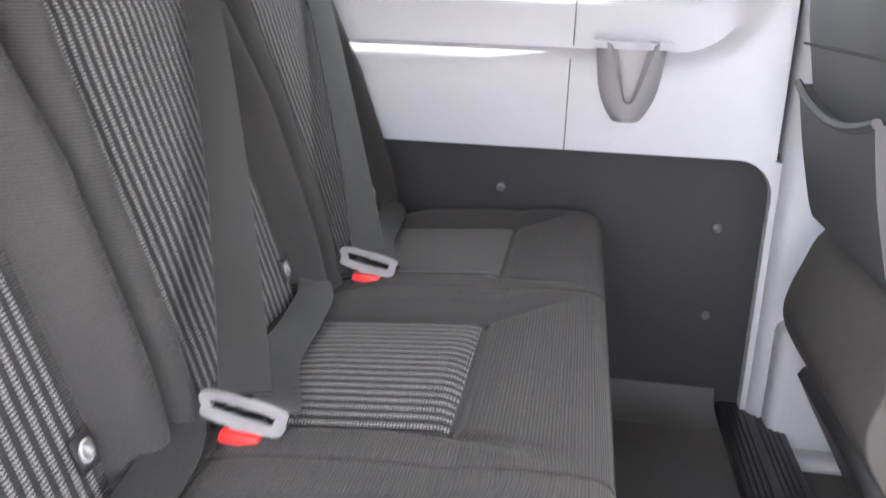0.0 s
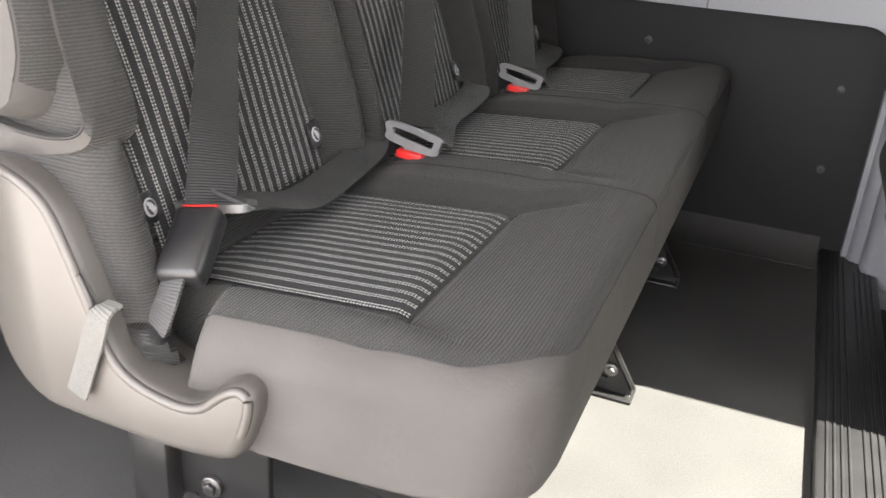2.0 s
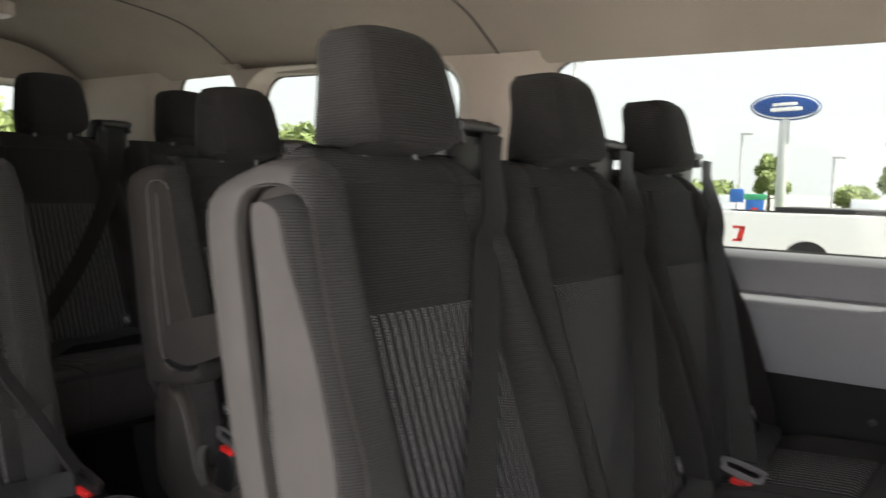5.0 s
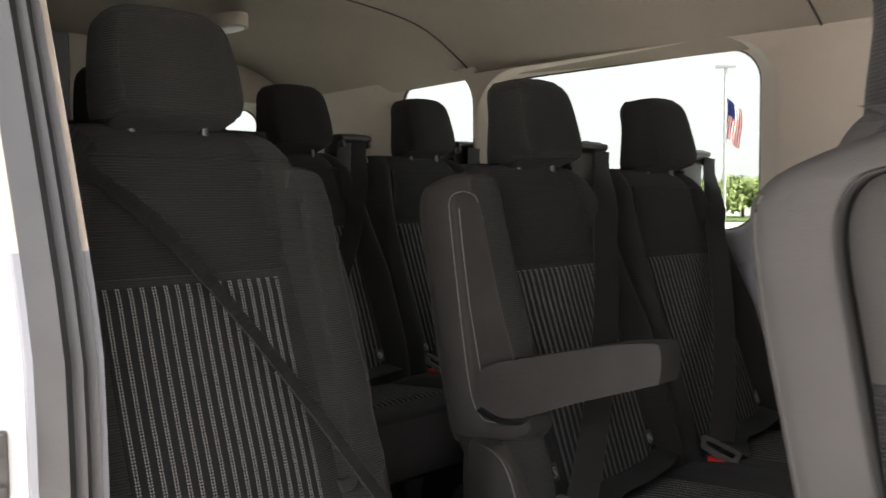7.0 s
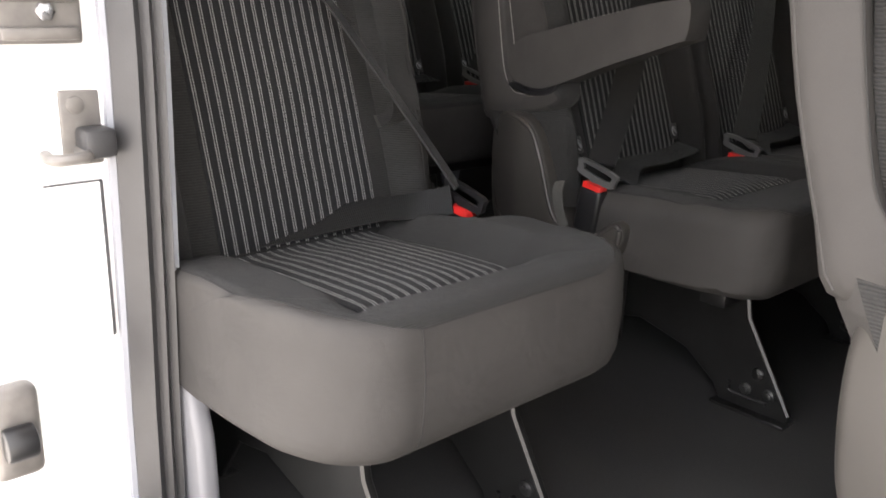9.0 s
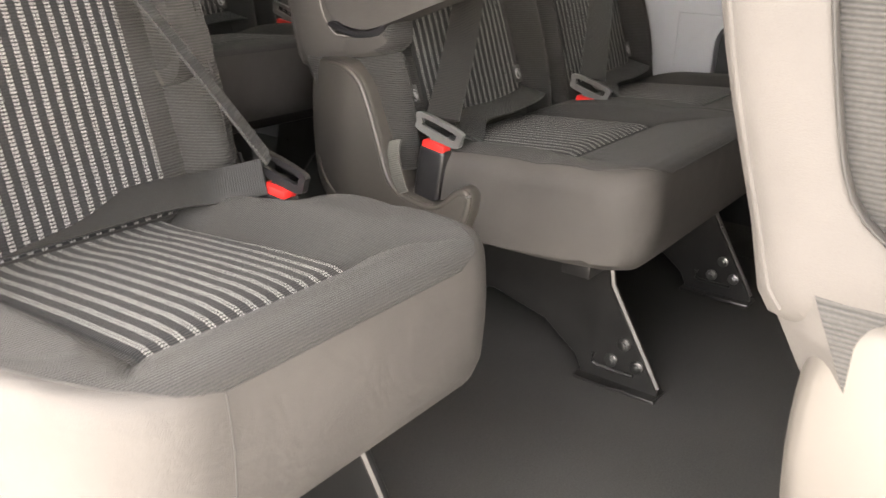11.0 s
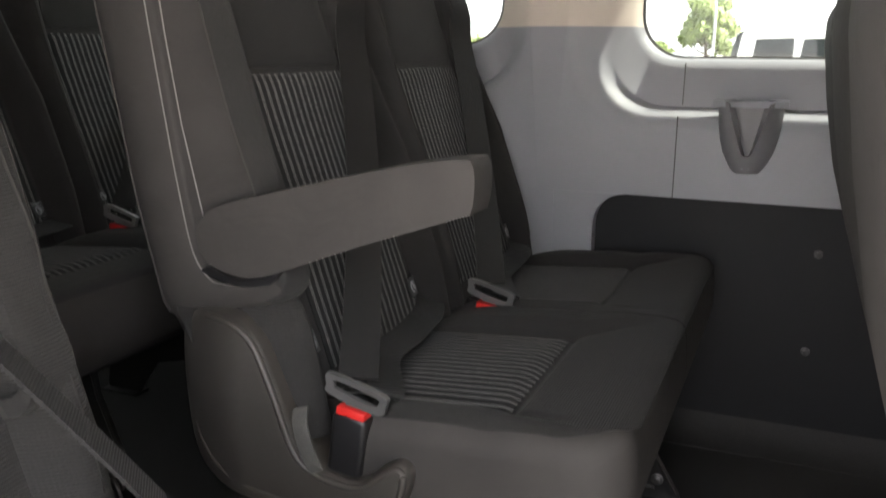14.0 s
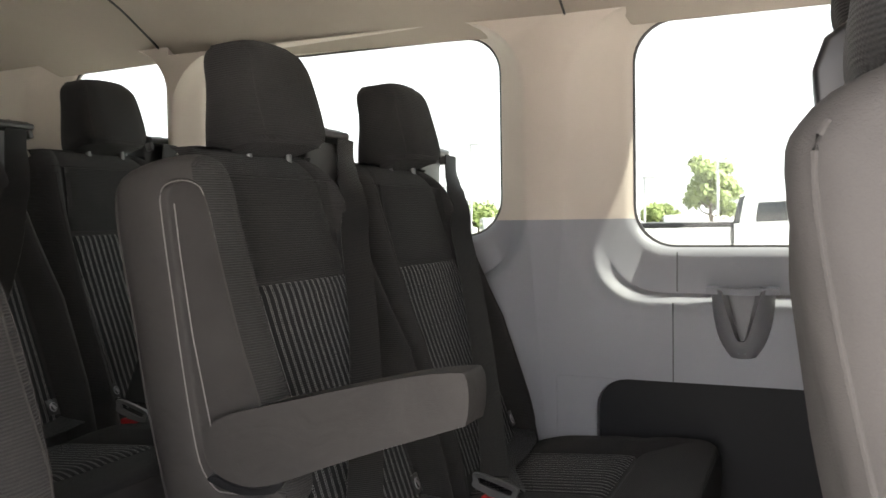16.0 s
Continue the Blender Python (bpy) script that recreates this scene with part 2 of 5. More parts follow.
# ---------------------------------------------------------------- builders
def lerp(points, x):
    """Piecewise smooth value of a table of (x, value)."""
    if x <= points[0][0]:
        return points[0][1]
    for (x0, v0), (x1, v1) in zip(points, points[1:]):
        if x <= x1:
            return v0 + (v1 - v0) * (x - x0) / (x1 - x0)
    return points[-1][1]


def bump01(x, a, b):
    """0 below a, 1 above b, smooth between."""
    k = min(1, max(0, (x - a) / (b - a)))
    return k * k * (3 - 2 * k)


def part(name, bm, material, parent=None, label="", smooth=True, where=None):
    """Links a bmesh as one mesh object, under a thing or a part."""
    me = bpy.data.meshes.new(name)
    if isinstance(material, (list, tuple)):
        for m in material:
            me.materials.append(m)
    else:
        me.materials.append(material)
    bmesh.ops.recalc_face_normals(bm, faces=bm.faces)
    if smooth:
        for f in bm.faces:
            f.smooth = True
        for e in bm.edges:
            if len(e.link_faces) == 2 and e.calc_face_angle(0) > 0.7:
                e.smooth = False
    bm.to_mesh(me)
    bm.free()
    ob = new(name, me)
    if parent is not None:
        ob.parent = parent
    if where is not None:
        ob.matrix_local = where
    if label:
        ob["label"] = label
    return ob


def thing(name, label, category, where=None, group="", kind=""):
    ob = new(name)
    ob.empty_display_size = 0.05
    if where is not None:
        ob.matrix_world = where
    return tagged(ob, label, category, group, kind)


def spline(points, steps=6, closed=True):
    """A smooth curve through points of any dimension."""
    n, out = len(points), []
    P = [Vector(p) for p in points]
    last = n if closed else n - 1
    for i in range(last):
        if closed:
            p0, p1, p2, p3 = P[i - 1], P[i], P[(i + 1) % n], P[(i + 2) % n]
        else:
            p0, p1, p2, p3 = P[max(0, i - 1)], P[i], P[i + 1], P[min(n - 1, i + 2)]
        for k in range(steps):
            t = k / steps
            out.append(0.5 * ((2 * p1) + (p2 - p0) * t + (2 * p0 - 5 * p1 + 4 * p2 - p3) * t * t + (3 * p1 - p0 - 3 * p2 + p3) * t ** 3))
    if not closed:
        out.append(P[-1])
    return out


def loft(rings, cap=True, closed=True, bm=None):
    bm = bm or bmesh.new()
    vs = [[bm.verts.new(p) for p in ring] for ring in rings]
    n = len(vs[0])
    for a, b in zip(vs, vs[1:]):
        for i in range(n if closed else n - 1):
            bm.faces.new((a[i], a[(i + 1) % n], b[(i + 1) % n], b[i]))
    if cap:
        bm.faces.new(vs[0])
        bm.faces.new(list(reversed(vs[-1])))
    return bm


def metres_uv(bm, u_of, v_of):
    layer = bm.loops.layers.uv.verify()
    for f in bm.faces:
        for l in f.loops:
            l[layer].uv = (u_of(l.vert.co), v_of(l.vert.co))
    return bm


def box_uv(bm):
    """UV in metres by the face's main direction."""
    layer = bm.loops.layers.uv.verify()
    bm.normal_update()
    for f in bm.faces:
        n = [abs(c) for c in f.normal]
        k = n.index(max(n))
        for l in f.loops:
            c = l.vert.co
            l[layer].uv = ((c.y, c.z), (c.x, c.z), (c.y, c.x))[k]
    return bm


def rbox(sx, sy, sz, r=0.006, seg=2, at=(0, 0, 0), m=None, bm=None):
    """A box with rounded edges, its centre at at."""
    own = bmesh.new()
    bmesh.ops.create_cube(own, size=1, matrix=Matrix.Diagonal((sx, sy, sz, 1)))
    if r > 0:
        bmesh.ops.bevel(own, geom=own.edges[:], offset=min(r, 0.49 * min(sx, sy, sz)), segments=seg, affect="EDGES", profile=0.5)
    mat = Matrix.Translation(at) @ (m or Matrix())
    bmesh.ops.transform(own, matrix=mat, verts=own.verts)
    if bm is None:
        return own
    return merged(bm, own)


def merged(bm, other):
    me = bpy.data.meshes.new("tmp")
    other.to_mesh(me)
    other.free()
    bm.from_mesh(me)
    bpy.data.meshes.remove(me)
    return bm


def prism(outline, y0, y1, bevel=0.006, seg=3, axis="y"):
    """An outline of (x, z) made solid between two y, with rounded rims."""
    own = bmesh.new()
    a = [own.verts.new((p[0], y0, p[1])) for p in outline]
    b = [own.verts.new((p[0], y1, p[1])) for p in outline]
    n = len(a)
    own.faces.new(a)
    own.faces.new(list(reversed(b)))
    for i in range(n):
        own.faces.new((a[i], b[i], b[(i + 1) % n], a[(i + 1) % n]))
    bmesh.ops.recalc_face_normals(own, faces=own.faces)
    if bevel:
        rim = [e for e in own.edges if abs(e.verts[0].co.y - e.verts[1].co.y) < 1e-7]
        bmesh.ops.bevel(own, geom=rim, offset=bevel, segments=seg, affect="EDGES", profile=0.5, clamp_overlap=True)
    return own


def tube(points, r, n=8, closed=False, bm=None):
    """A round bar along a line of points."""
    P = [Vector(p) for p in points]
    rings = []
    for i, p in enumerate(P):
        if closed:
            d = P[(i + 1) % len(P)] - P[i - 1]
        else:
            d = P[min(i + 1, len(P) - 1)] - P[max(i - 1, 0)]
        d.normalize()
        a = d.orthogonal().normalized() if abs(d.z) > 0.95 else d.cross(Vector((0, 0, 1))).normalized()
        if abs(d.z) > 0.95:
            a = (Vector((0, 1, 0)) - d * d.y).normalized()
        b = d.cross(a)
        rr = r(i / max(1, len(P) - 1)) if callable(r) else r
        rings.append([p + (a * math.cos(k * 2 * math.pi / n) + b * math.sin(k * 2 * math.pi / n)) * rr for k in range(n)])
    if closed:
        rings.append(rings[0])
        return loft(rings, cap=False, bm=bm)
    return loft(rings, bm=bm)


def ribbon(points, across, width, thick=0.0014, bm=None):
    """A flat strap along points; across is the direction of its width at each point."""
    P = [Vector(p) for p in points]
    own = bmesh.new()
    layer = own.loops.layers.uv.verify()
    rings, length = [], [0.0]
    for i, p in enumerate(P):
        d = (P[min(i + 1, len(P) - 1)] - P[max(i - 1, 0)]).normalized()
        a = Vector(across[i] if isinstance(across, list) else across)
        a = (a - d * a.dot(d)).normalized()
        nrm = d.cross(a)
        w = width / 2
        rings.append([p + a * w + nrm * thick, p + a * (w * 0.5) + nrm * thick * 1.6, p - a * (w * 0.5) + nrm * thick * 1.6, p - a * w + nrm * thick,
                      p - a * w - nrm * thick, p + a * w - nrm * thick])
        if i:
            length.append(length[-1] + (P[i] - P[i - 1]).length)
    loft(rings, bm=own)
    own.verts.index_update()
    for f in own.faces:
        for l in f.loops:
            i, k = divmod(l.vert.index, 6)
            l[layer].uv = (width * (0, 0.25, 0.75, 1, 1, 0)[k], length[i])
    return own if bm is None else merged(bm, own)


def cylinder(r, h, n=16, bevel=0.0, at=(0, 0, 0), axis="z", r2=None, bm=None):
    own = bmesh.new()
    bmesh.ops.create_cone(own, cap_ends=True, segments=n, radius1=r, radius2=r if r2 is None else r2, depth=h)
    if bevel:
        rim = [e for e in own.edges if abs(e.verts[0].co.z - e.verts[1].co.z) < 1e-7]
        bmesh.ops.bevel(own, geom=rim, offset=bevel, segments=2, affect="EDGES", profile=0.5)
    turn = {"z": Matrix(), "x": Matrix.Rotation(radians(90), 4, "Y"), "y": Matrix.Rotation(radians(90), 4, "X")}[axis]
    bmesh.ops.transform(own, matrix=Matrix.Translation(at) @ turn, verts=own.verts)
    return own if bm is None else merged(bm, own)

# ---------------------------------------------------------------- the van's shell
def rounded_loop(x0, x1, z0, z1, r):
    """64 points round a rounded rectangle, in the same order for every size."""
    pts = []
    for cx, cz, a0 in ((x1 - r, z0 + r, -90), (x1 - r, z1 - r, 0), (x0 + r, z1 - r, 90), (x0 + r, z0 + r, 180)):
        arc = [(cx + r * math.cos(radians(a0 + 11.25 * k)), cz + r * math.sin(radians(a0 + 11.25 * k))) for k in range(9)]
        pts.append(arc)
    out = []
    for i in range(4):
        a, b = pts[i][-1], pts[(i + 1) % 4][0]
        out += pts[i] + [(a[0] + (b[0] - a[0]) * k / 8, a[1] + (b[1] - a[1]) * k / 8) for k in range(1, 8)]
    return out


def corner_loop(x0, x1, z0, z1, e=0.04):
    """The same 64 points on a sharp rectangle."""
    out = []
    cs = [(x1, z0), (x1, z1), (x0, z1), (x0, z0)]
    for i in range(4):
        c, before, after = Vector(cs[i]), Vector(cs[i - 1]), Vector(cs[(i + 1) % 4])
        d0, d1 = (before - c).normalized(), (after - c).normalized()
        out += [tuple(c + (d0 * (4 - k) / 4 * e if k < 4 else d1 * (k - 4) / 4 * e)) for k in range(9)]
        a, b = c + d1 * e, after - d1 * e
        out += [tuple(a + (b - a) * k / 8) for k in range(1, 8)]
    return out


# each step: how far it lies below, beside and above the glass; its depth below, and beside
REVEAL = ((0.0, 0.0, 0.0, 0.925, 0.925), (0.006, 0.006, 0.004, 0.910, 0.914), (0.02, 0.012, 0.008, 0.901, 0.907), (0.094, 0.032, 0.012, 0.902, 0.893),
          (0.101, 0.046, 0.014, 0.889, 0.882), (0.111, 0.060, 0.016, 0.868, 0.869), (0.122, 0.071, 0.018, 0.858, 0.860), (0.143, 0.08, 0.02, 0.855, 0.855))


def window_wall(name, cell, win, r, place, split=0.825, low=TRIM_GREY, high=TRIM_CREAM, label="", glazing=GLASS):
    """A wall with thickness and one rounded window; place turns (along, depth, up) into the van's axes."""
    loops = [(corner_loop(*cell), 0.965), (rounded_loop(*win, r), 0.938)]
    k0, k1 = min(1.7, (win[0] - cell[0] - 0.004) / 0.08), min(1, (cell[1] - win[1] - 0.004) / 0.08)
    rings = [[(p[0], d, p[1]) for p in loop] for loop, d in loops]
    for ob_, os_, ot_, d, ds in REVEAL:
        loop = rounded_loop(win[0] - os_ * k0, win[1] + os_ * k1, win[2] - ob_, win[3] + ot_, r + os_ * 0.9)
        rings.append([(p[0], ds + (d - ds) * bump01(win[2] + r * 0.5 - p[1], 0.0, r * 0.5 + ob_ * 0.8), p[1]) for p in loop])
    rings.append([(p[0], 0.855, p[1]) for p in corner_loop(*cell)])
    bm = loft(rings + rings[:1], cap=False)
    bmesh.ops.remove_doubles(bm, verts=bm.verts, dist=1e-5)
    bmesh.ops.bisect_plane(bm, geom=bm.verts[:] + bm.edges[:] + bm.faces[:], plane_co=(0, 0, split), plane_no=(0, 0, 1))
    for f in bm.faces:
        c = f.calc_center_median()
        f.material_index = 2 if c.y > 0.94 else (1 if c.z > split else 0)
    for v in bm.verts:
        v.co = place(*v.co)
    wall = part(name, bm, [low, high, WHITE_PAINT])
    tagged(wall, label, "wall", kind="structure")
    pane = bmesh.new()
    edge = rounded_loop(win[0] - 0.004, win[1] + 0.004, win[2] - 0.004, win[3] + 0.004, r)
    loft([[place(p[0], d, p[1]) for p in edge] for d in (0.930, 0.934)], bm=pane)
    part("pane", pane, glazing, wall, "fixed window glass")
    seal = bmesh.new()
    loft([[place(p[0], d, p[1]) for p in rounded_loop(win[0] + i, win[1] - i, win[2] + i, win[3] - i, r - i * 0.5)]
          for i, d in ((-0.002, 0.929), (0.0035, 0.929), (0.0035, 0.925), (-0.001, 0.923), (-0.002, 0.929))], cap=False, bm=seal)
    part("window_seal", seal, RUBBER, wall, "thin black rubber seal")
    return wall


def left(a, d, z):
    return Vector((a, d, z))


def rear(a, d, z):
    return Vector((-1.90 - d, a, z))


def front(a, d, z):
    """The windscreen leans back over the dashboard."""
    return Vector((2.05 - (z - 0.7) * 0.92 + (d - 0.9) * 0.7, a, 0.72 + (z - 0.7) * 0.82 + (d - 0.9) * 0.7))


wall_left = window_wall("wall_left", (-0.775, 0.70, 0.495, 1.262), (-0.622, 0.60, 0.765, 1.236), 0.085, left, label="grey and cream moulded side trim round a long van window")
window_wall("wall_left_rear", (-1.80, -0.775, 0.0, 1.262), (-1.735, -0.917, 0.79, 1.240), 0.085, left, label="grey and cream moulded trim round a rear side window")
window_wall("wall_left_corner", (-2.76, -1.80, 0.0, 1.30), (-2.2, -1.862, 0.80, 1.268), 0.06, left, label="cream rear corner trim round a small window")
tagged(part("wall_right_rear", rbox(1.76, 0.11, 1.30, 0.01, 2, (-1.88, -0.91, 0.65)), TRIM_GREY), "grey moulded trim behind the sliding door", "wall", kind="structure")
window_wall("wall_rear_left", (0.0, 0.86, 0.0, 1.43), (0.12, 0.74, 0.80, 1.22), 0.07, rear, label="rear door with a square window")
# unseen right rear door, left without a window so less light comes in
tagged(part("wall_rear_right", rbox(0.11, 0.86, 1.43, 0.01, 2, (-2.81, -0.43, 0.715)), TRIM_GREY), "grey unseen rear door, its window left out to dim the cabin", "wall", kind="structure")
# unseen cab sides, closed without door windows to cut light on the seats
tagged(part("wall_cab_left", rbox(1.15, 0.11, 1.50, 0.01, 2, (1.525, 0.91, 0.70)), TRIM_GREY), "grey unseen driver's side, its window left out to keep light off", "wall", kind="structure")
tagged(part("wall_cab_right", rbox(1.40, 0.11, 1.50, 0.01, 2, (1.40, -0.91, 0.70)), TRIM_GREY), "grey unseen passenger side, its window left out to keep light off", "wall", kind="structure")
# unseen windscreen, cut narrower than the cab to shape the sunlight entering
window_wall("wall_cab_front", (-0.86, 0.86, 0.55, 1.55), (-0.62, 0.45, 0.70, 1.45), 0.1, front, label="sloping unseen windscreen in its trim, narrowed to limit the light", glazing=CLEAR_GLASS)
tagged(part("dashboard", rbox(0.5, 1.72, 0.80, 0.06, 4, (1.98, 0.0, 0.30)), PANEL), "dark dashboard", "dashboard", kind="structure")

for i, x in enumerate((0.336, -0.53)):
    joint = rbox(0.0022, 0.003, 0.16, 0.0005, 1, (x - 0.003, 0.8545, 0.575))
    merged(joint, rbox(0.0022, 0.003, 0.08, 0.0005, 1, (x, 0.893, 0.715), Matrix.Rotation(radians(-4), 4, "X")))
    part("joint", joint, RUBBER, wall_left, "thin dark joint between trim panels", smooth=False)

# lower dark panel with its rounded ends, and the trim that frames it
arc_r = [(-0.69 + 0.065 - 0.065 * math.cos(radians(a)), 0.43 + 0.065 * math.sin(radians(a))) for a in range(0, 91, 15)]
bm = prism([(-0.775, 0.0), (-0.69, 0.0)] + arc_r + [(-0.775, 0.495)], 0.855, 0.905, 0.008, 3)
tagged(part("trim_rear", bm, TRIM_GREY), "grey moulded trim that frames the lower panel", "trim", kind="structure")
arc_f = [(0.70 - 0.065 + 0.065 * math.cos(radians(a)), 0.43 + 0.065 * math.sin(radians(a))) for a in range(90, -1, -15)]
bm = prism([(0.80, 0.495)] + arc_f + [(0.70, 0.0), (0.80, 0.0)], 0.855, 0.905, 0.008, 3)
tagged(part("trim_front", bm, TRIM_GREY), "grey moulded trim that frames the lower panel", "trim", kind="structure")
panel = part("lower_panel", rbox(1.43, 0.02, 0.52, 0.003, 1, (0.0, 0.895, 0.245)), PANEL)
tagged(panel, "dark charcoal lower wall panel held by domed fasteners", "wall panel", kind="structure")
for x, z in ((0.221, 0.412), (0.622, 0.362), (0.621, 0.192), (0.36, 0.20), (-0.257, 0.40), (-0.262, 0.203), (-0.05, 0.2), (-0.63, 0.36)):
    b = cylinder(0.0085, 0.004, 14, 0.001, (x, 0.883, z), "y")
    cylinder(0.0055, 0.008, 10, 0.0015, (x, 0.880, z), "y", bm=b)
    part("fastener", b, DOOR_SEAL, panel, "grey domed push fastener")

# pillar behind the driver
bm = rbox(0.30, 0.14, 1.32, 0.03, 4, (0.86, 0.90, 0.64))
merged(bm, rbox(0.28, 0.13, 0.30, 0.025, 4, (0.875, 0.845, 0.07)))
merged(bm, rbox(0.27, 0.19, 0.12, 0.02, 4, (0.885, 0.83, -0.07)))
tagged(part("pillar_front", bm, TRIM_GREY), "pale grey moulded pillar trim with a stepped foot", "pillar", kind="structure")

tagged(part("outer_pillar_left", rbox(0.12, 0.05, 1.40, 0.006, 2, (0.735, 0.940, 0.70)), WHITE_PAINT), "white van side behind the pillar trim", "van side", kind="structure")

# floor, threshold strip and cab floor
bm = rbox(3.46, 1.80, 0.06, 0.002, 1, (-1.03, 0.005, -0.03))
floor = tagged(part("floor", bm, FLOOR), "dark grey vinyl van floor with faint scuffs", "floor", kind="structure")
cove = loft([[(x, 0.886, 0.045), (x, 0.872, 0.022), (x, 0.845, 0.006), (x, 0.80, 0.0015), (x, 0.80, -0.002), (x, 0.886, -0.002)] for x in (-0.69, 0.0, 0.655)])
part("floor_cove", cove, FLOOR, floor, "floor covering turned up along the wall")
threshold = tagged(part("threshold", rbox(0.11, 1.76, 0.03, 0.006, 2, (0.715, 0.015, 0.003)), BLACK), "black ribbed threshold strip across the floor", "threshold", kind="structure")
for k in (0, 1, 2, 3, 5, 6, 7, 8):
    part("rib", rbox(0.004, 1.72, 0.003, 0.001, 1, (0.675 + k * 0.01, 0.015, 0.0185)), BLACK, threshold)
tagged(part("cab_floor", rbox(1.45, 1.76, 0.06, 0.004, 1, (1.48, 0.015, -0.06)), FLOOR), "dark cab floor", "floor", kind="structure")

# headliner with its coves and cross joints
HEAD = [(-0.90, 1.225), (-0.875, 1.242), (-0.80, 1.285), (-0.70, 1.335), (-0.58, 1.365), (-0.35, 1.385), (0.0, 1.395),
        (0.35, 1.385), (0.58, 1.365), (0.70, 1.335), (0.80, 1.285), (0.875, 1.242), (0.90, 1.225)]
prof = spline(HEAD, 4, closed=False)
stations = []
for x in (-2.77, -2.3, -1.84, -1.834, -1.83, -1.826, -1.82, -1.3, -0.76, -0.754, -0.75, -0.746, -0.74, 0.0, 0.9, 1.42):
    dip = 0.004 if x in (-1.83, -0.75) else 0.0
    rise = -0.02 * bump01(-x, 1.9, 2.6)
    rise += 0.035 * bump01(-x, 0.9, 1.9)
    stations.append([(x, p.x, p.y + dip + rise * (1 - abs(p.x) ** 2 * 0.2)) for p in prof] + [(x, p.x, 1.44 + rise) for p in reversed(prof)])
ceiling = tagged(part("ceiling", loft(stations), HEADLINER), "beige woven headliner with moulded coves", "ceiling", kind="structure")
for x0 in (-1.83, -0.75):
    line = [(x0, p.x, p.y - 0.0005 + 0.035 * bump01(-x0, 0.9, 1.9) * (1 - abs(p.x) ** 2 * 0.2)) for p in prof]
    part("ceiling_joint", tube(line, 0.003, 6), RUBBER, ceiling, "dark joint across the headliner")
lamp = thing("ceiling_lamp", "small oval cream interior lamp flush in the headliner, unlit", "ceiling lamp", pose(-2.15, 0.21, 1.378))
def lamp_oval(w, d, z0, z1, bevel):
    return prism([(w * math.cos(2 * math.pi * k / 36), d * math.sin(2 * math.pi * k / 36)) for k in range(36)], z0, z1, bevel, 2)
for name, w, d, z0, z1, mat, note in (("bezel", 0.075, 0.042, -0.018, 0.02, TRIM_CREAM, "cream lamp bezel"), ("lens", 0.060, 0.030, -0.022, -0.016, SIGN_WHITE, "milky lamp lens")):
    oval_ = lamp_oval(w, d, z0, z1, 0.003)
    bmesh.ops.transform(oval_, matrix=Matrix(((1, 0, 0, 0), (0, 0, 1, 0), (0, 1, 0, 0), (0, 0, 0, 1))), verts=oval_.verts)
    part(name, oval_, mat, lamp, note)
tagged(part("roof", rbox(4.20, 1.96, 0.05, 0.02, 2, (-0.69, 0, 1.475)), WHITE_PAINT), "white van roof", "roof", kind="structure")

# door opening: header, sill, rear jamb
tagged(part("door_header", rbox(1.62, 0.13, 0.24, 0.02, 3, (0.0, -0.905, 1.345)), [TRIM_CREAM]), "cream trim over the sliding door opening", "trim", kind="structure")
tagged(part("door_sill", rbox(1.62, 0.16, 0.05, 0.012, 3, (0.0, -0.905, -0.032)), BLACK), "black ribbed sliding door sill", "sill", kind="structure")
tagged(part("side_skirt", rbox(4.9, 0.06, 0.40, 0.02, 2, (-0.32, -0.95, -0.26)), WHITE_PAINT), "white van side below the door", "van side", kind="structure")
tagged(part("side_skirt", rbox(4.9, 0.06, 0.40, 0.02, 2, (-0.32, 0.95, -0.26)), WHITE_PAINT), "white van side below the windows", "van side", kind="structure")
tagged(part("outer_side_left", rbox(1.49, 0.03, 0.56, 0.01, 2, (-0.03, 0.945, 0.22)), WHITE_PAINT), "white van side below the window", "van side", kind="structure")


def jamb_x(z):
    return lerp(((-0.1, -0.782), (0.2, -0.774), (0.35, -0.764), (0.6, -0.752), (0.72, -0.753), (0.80, -0.772), (0.9, -0.805), (1.0, -0.84), (1.25, -0.93)), z)


ZS = [-0.05 + 0.065 * k for k in range(21)]
ridge = [(0.0, -0.776), (0.010, -0.780), (0.004, -0.787), (0.013, -0.794), (0.005, -0.801), (0.012, -0.809), (0.0, -0.818), (-0.012, -0.826), (-0.03, -0.822), (-0.03, -0.776)]
bm = loft([[(jamb_x(z) + dx, y, z) for dx, y in ridge] for z in ZS])
door_jamb = thing("door_jamb", "white painted door jamb with grey ribbed rubber seal and latch fittings", "door jamb", kind="structure")
part("rubber_seal", bm, DOOR_SEAL, door_jamb, "grey ribbed rubber door seal")
bm = loft([[(jamb_x(z) - 0.004, -0.780, z), (jamb_x(z) - 0.002, -0.769, z), (jamb_x(z) - 0.02, -0.763, z), (jamb_x(z) - 0.12, -0.80, z), (jamb_x(z) - 0.12, -0.83, z), (jamb_x(z) - 0.02, -0.83, z)] for z in ZS])
bmesh.ops.bisect_plane(bm, geom=bm.verts[:] + bm.edges[:] + bm.faces[:], plane_co=(0, 0, 0.825), plane_no=(0, 0, 1))
for f in bm.faces:
    f.material_index = 1 if f.calc_center_median().z > 0.825 else 0
part("inner_trim", bm, [TRIM_GREY, TRIM_CREAM], door_jamb, "grey and cream trim behind the seal")
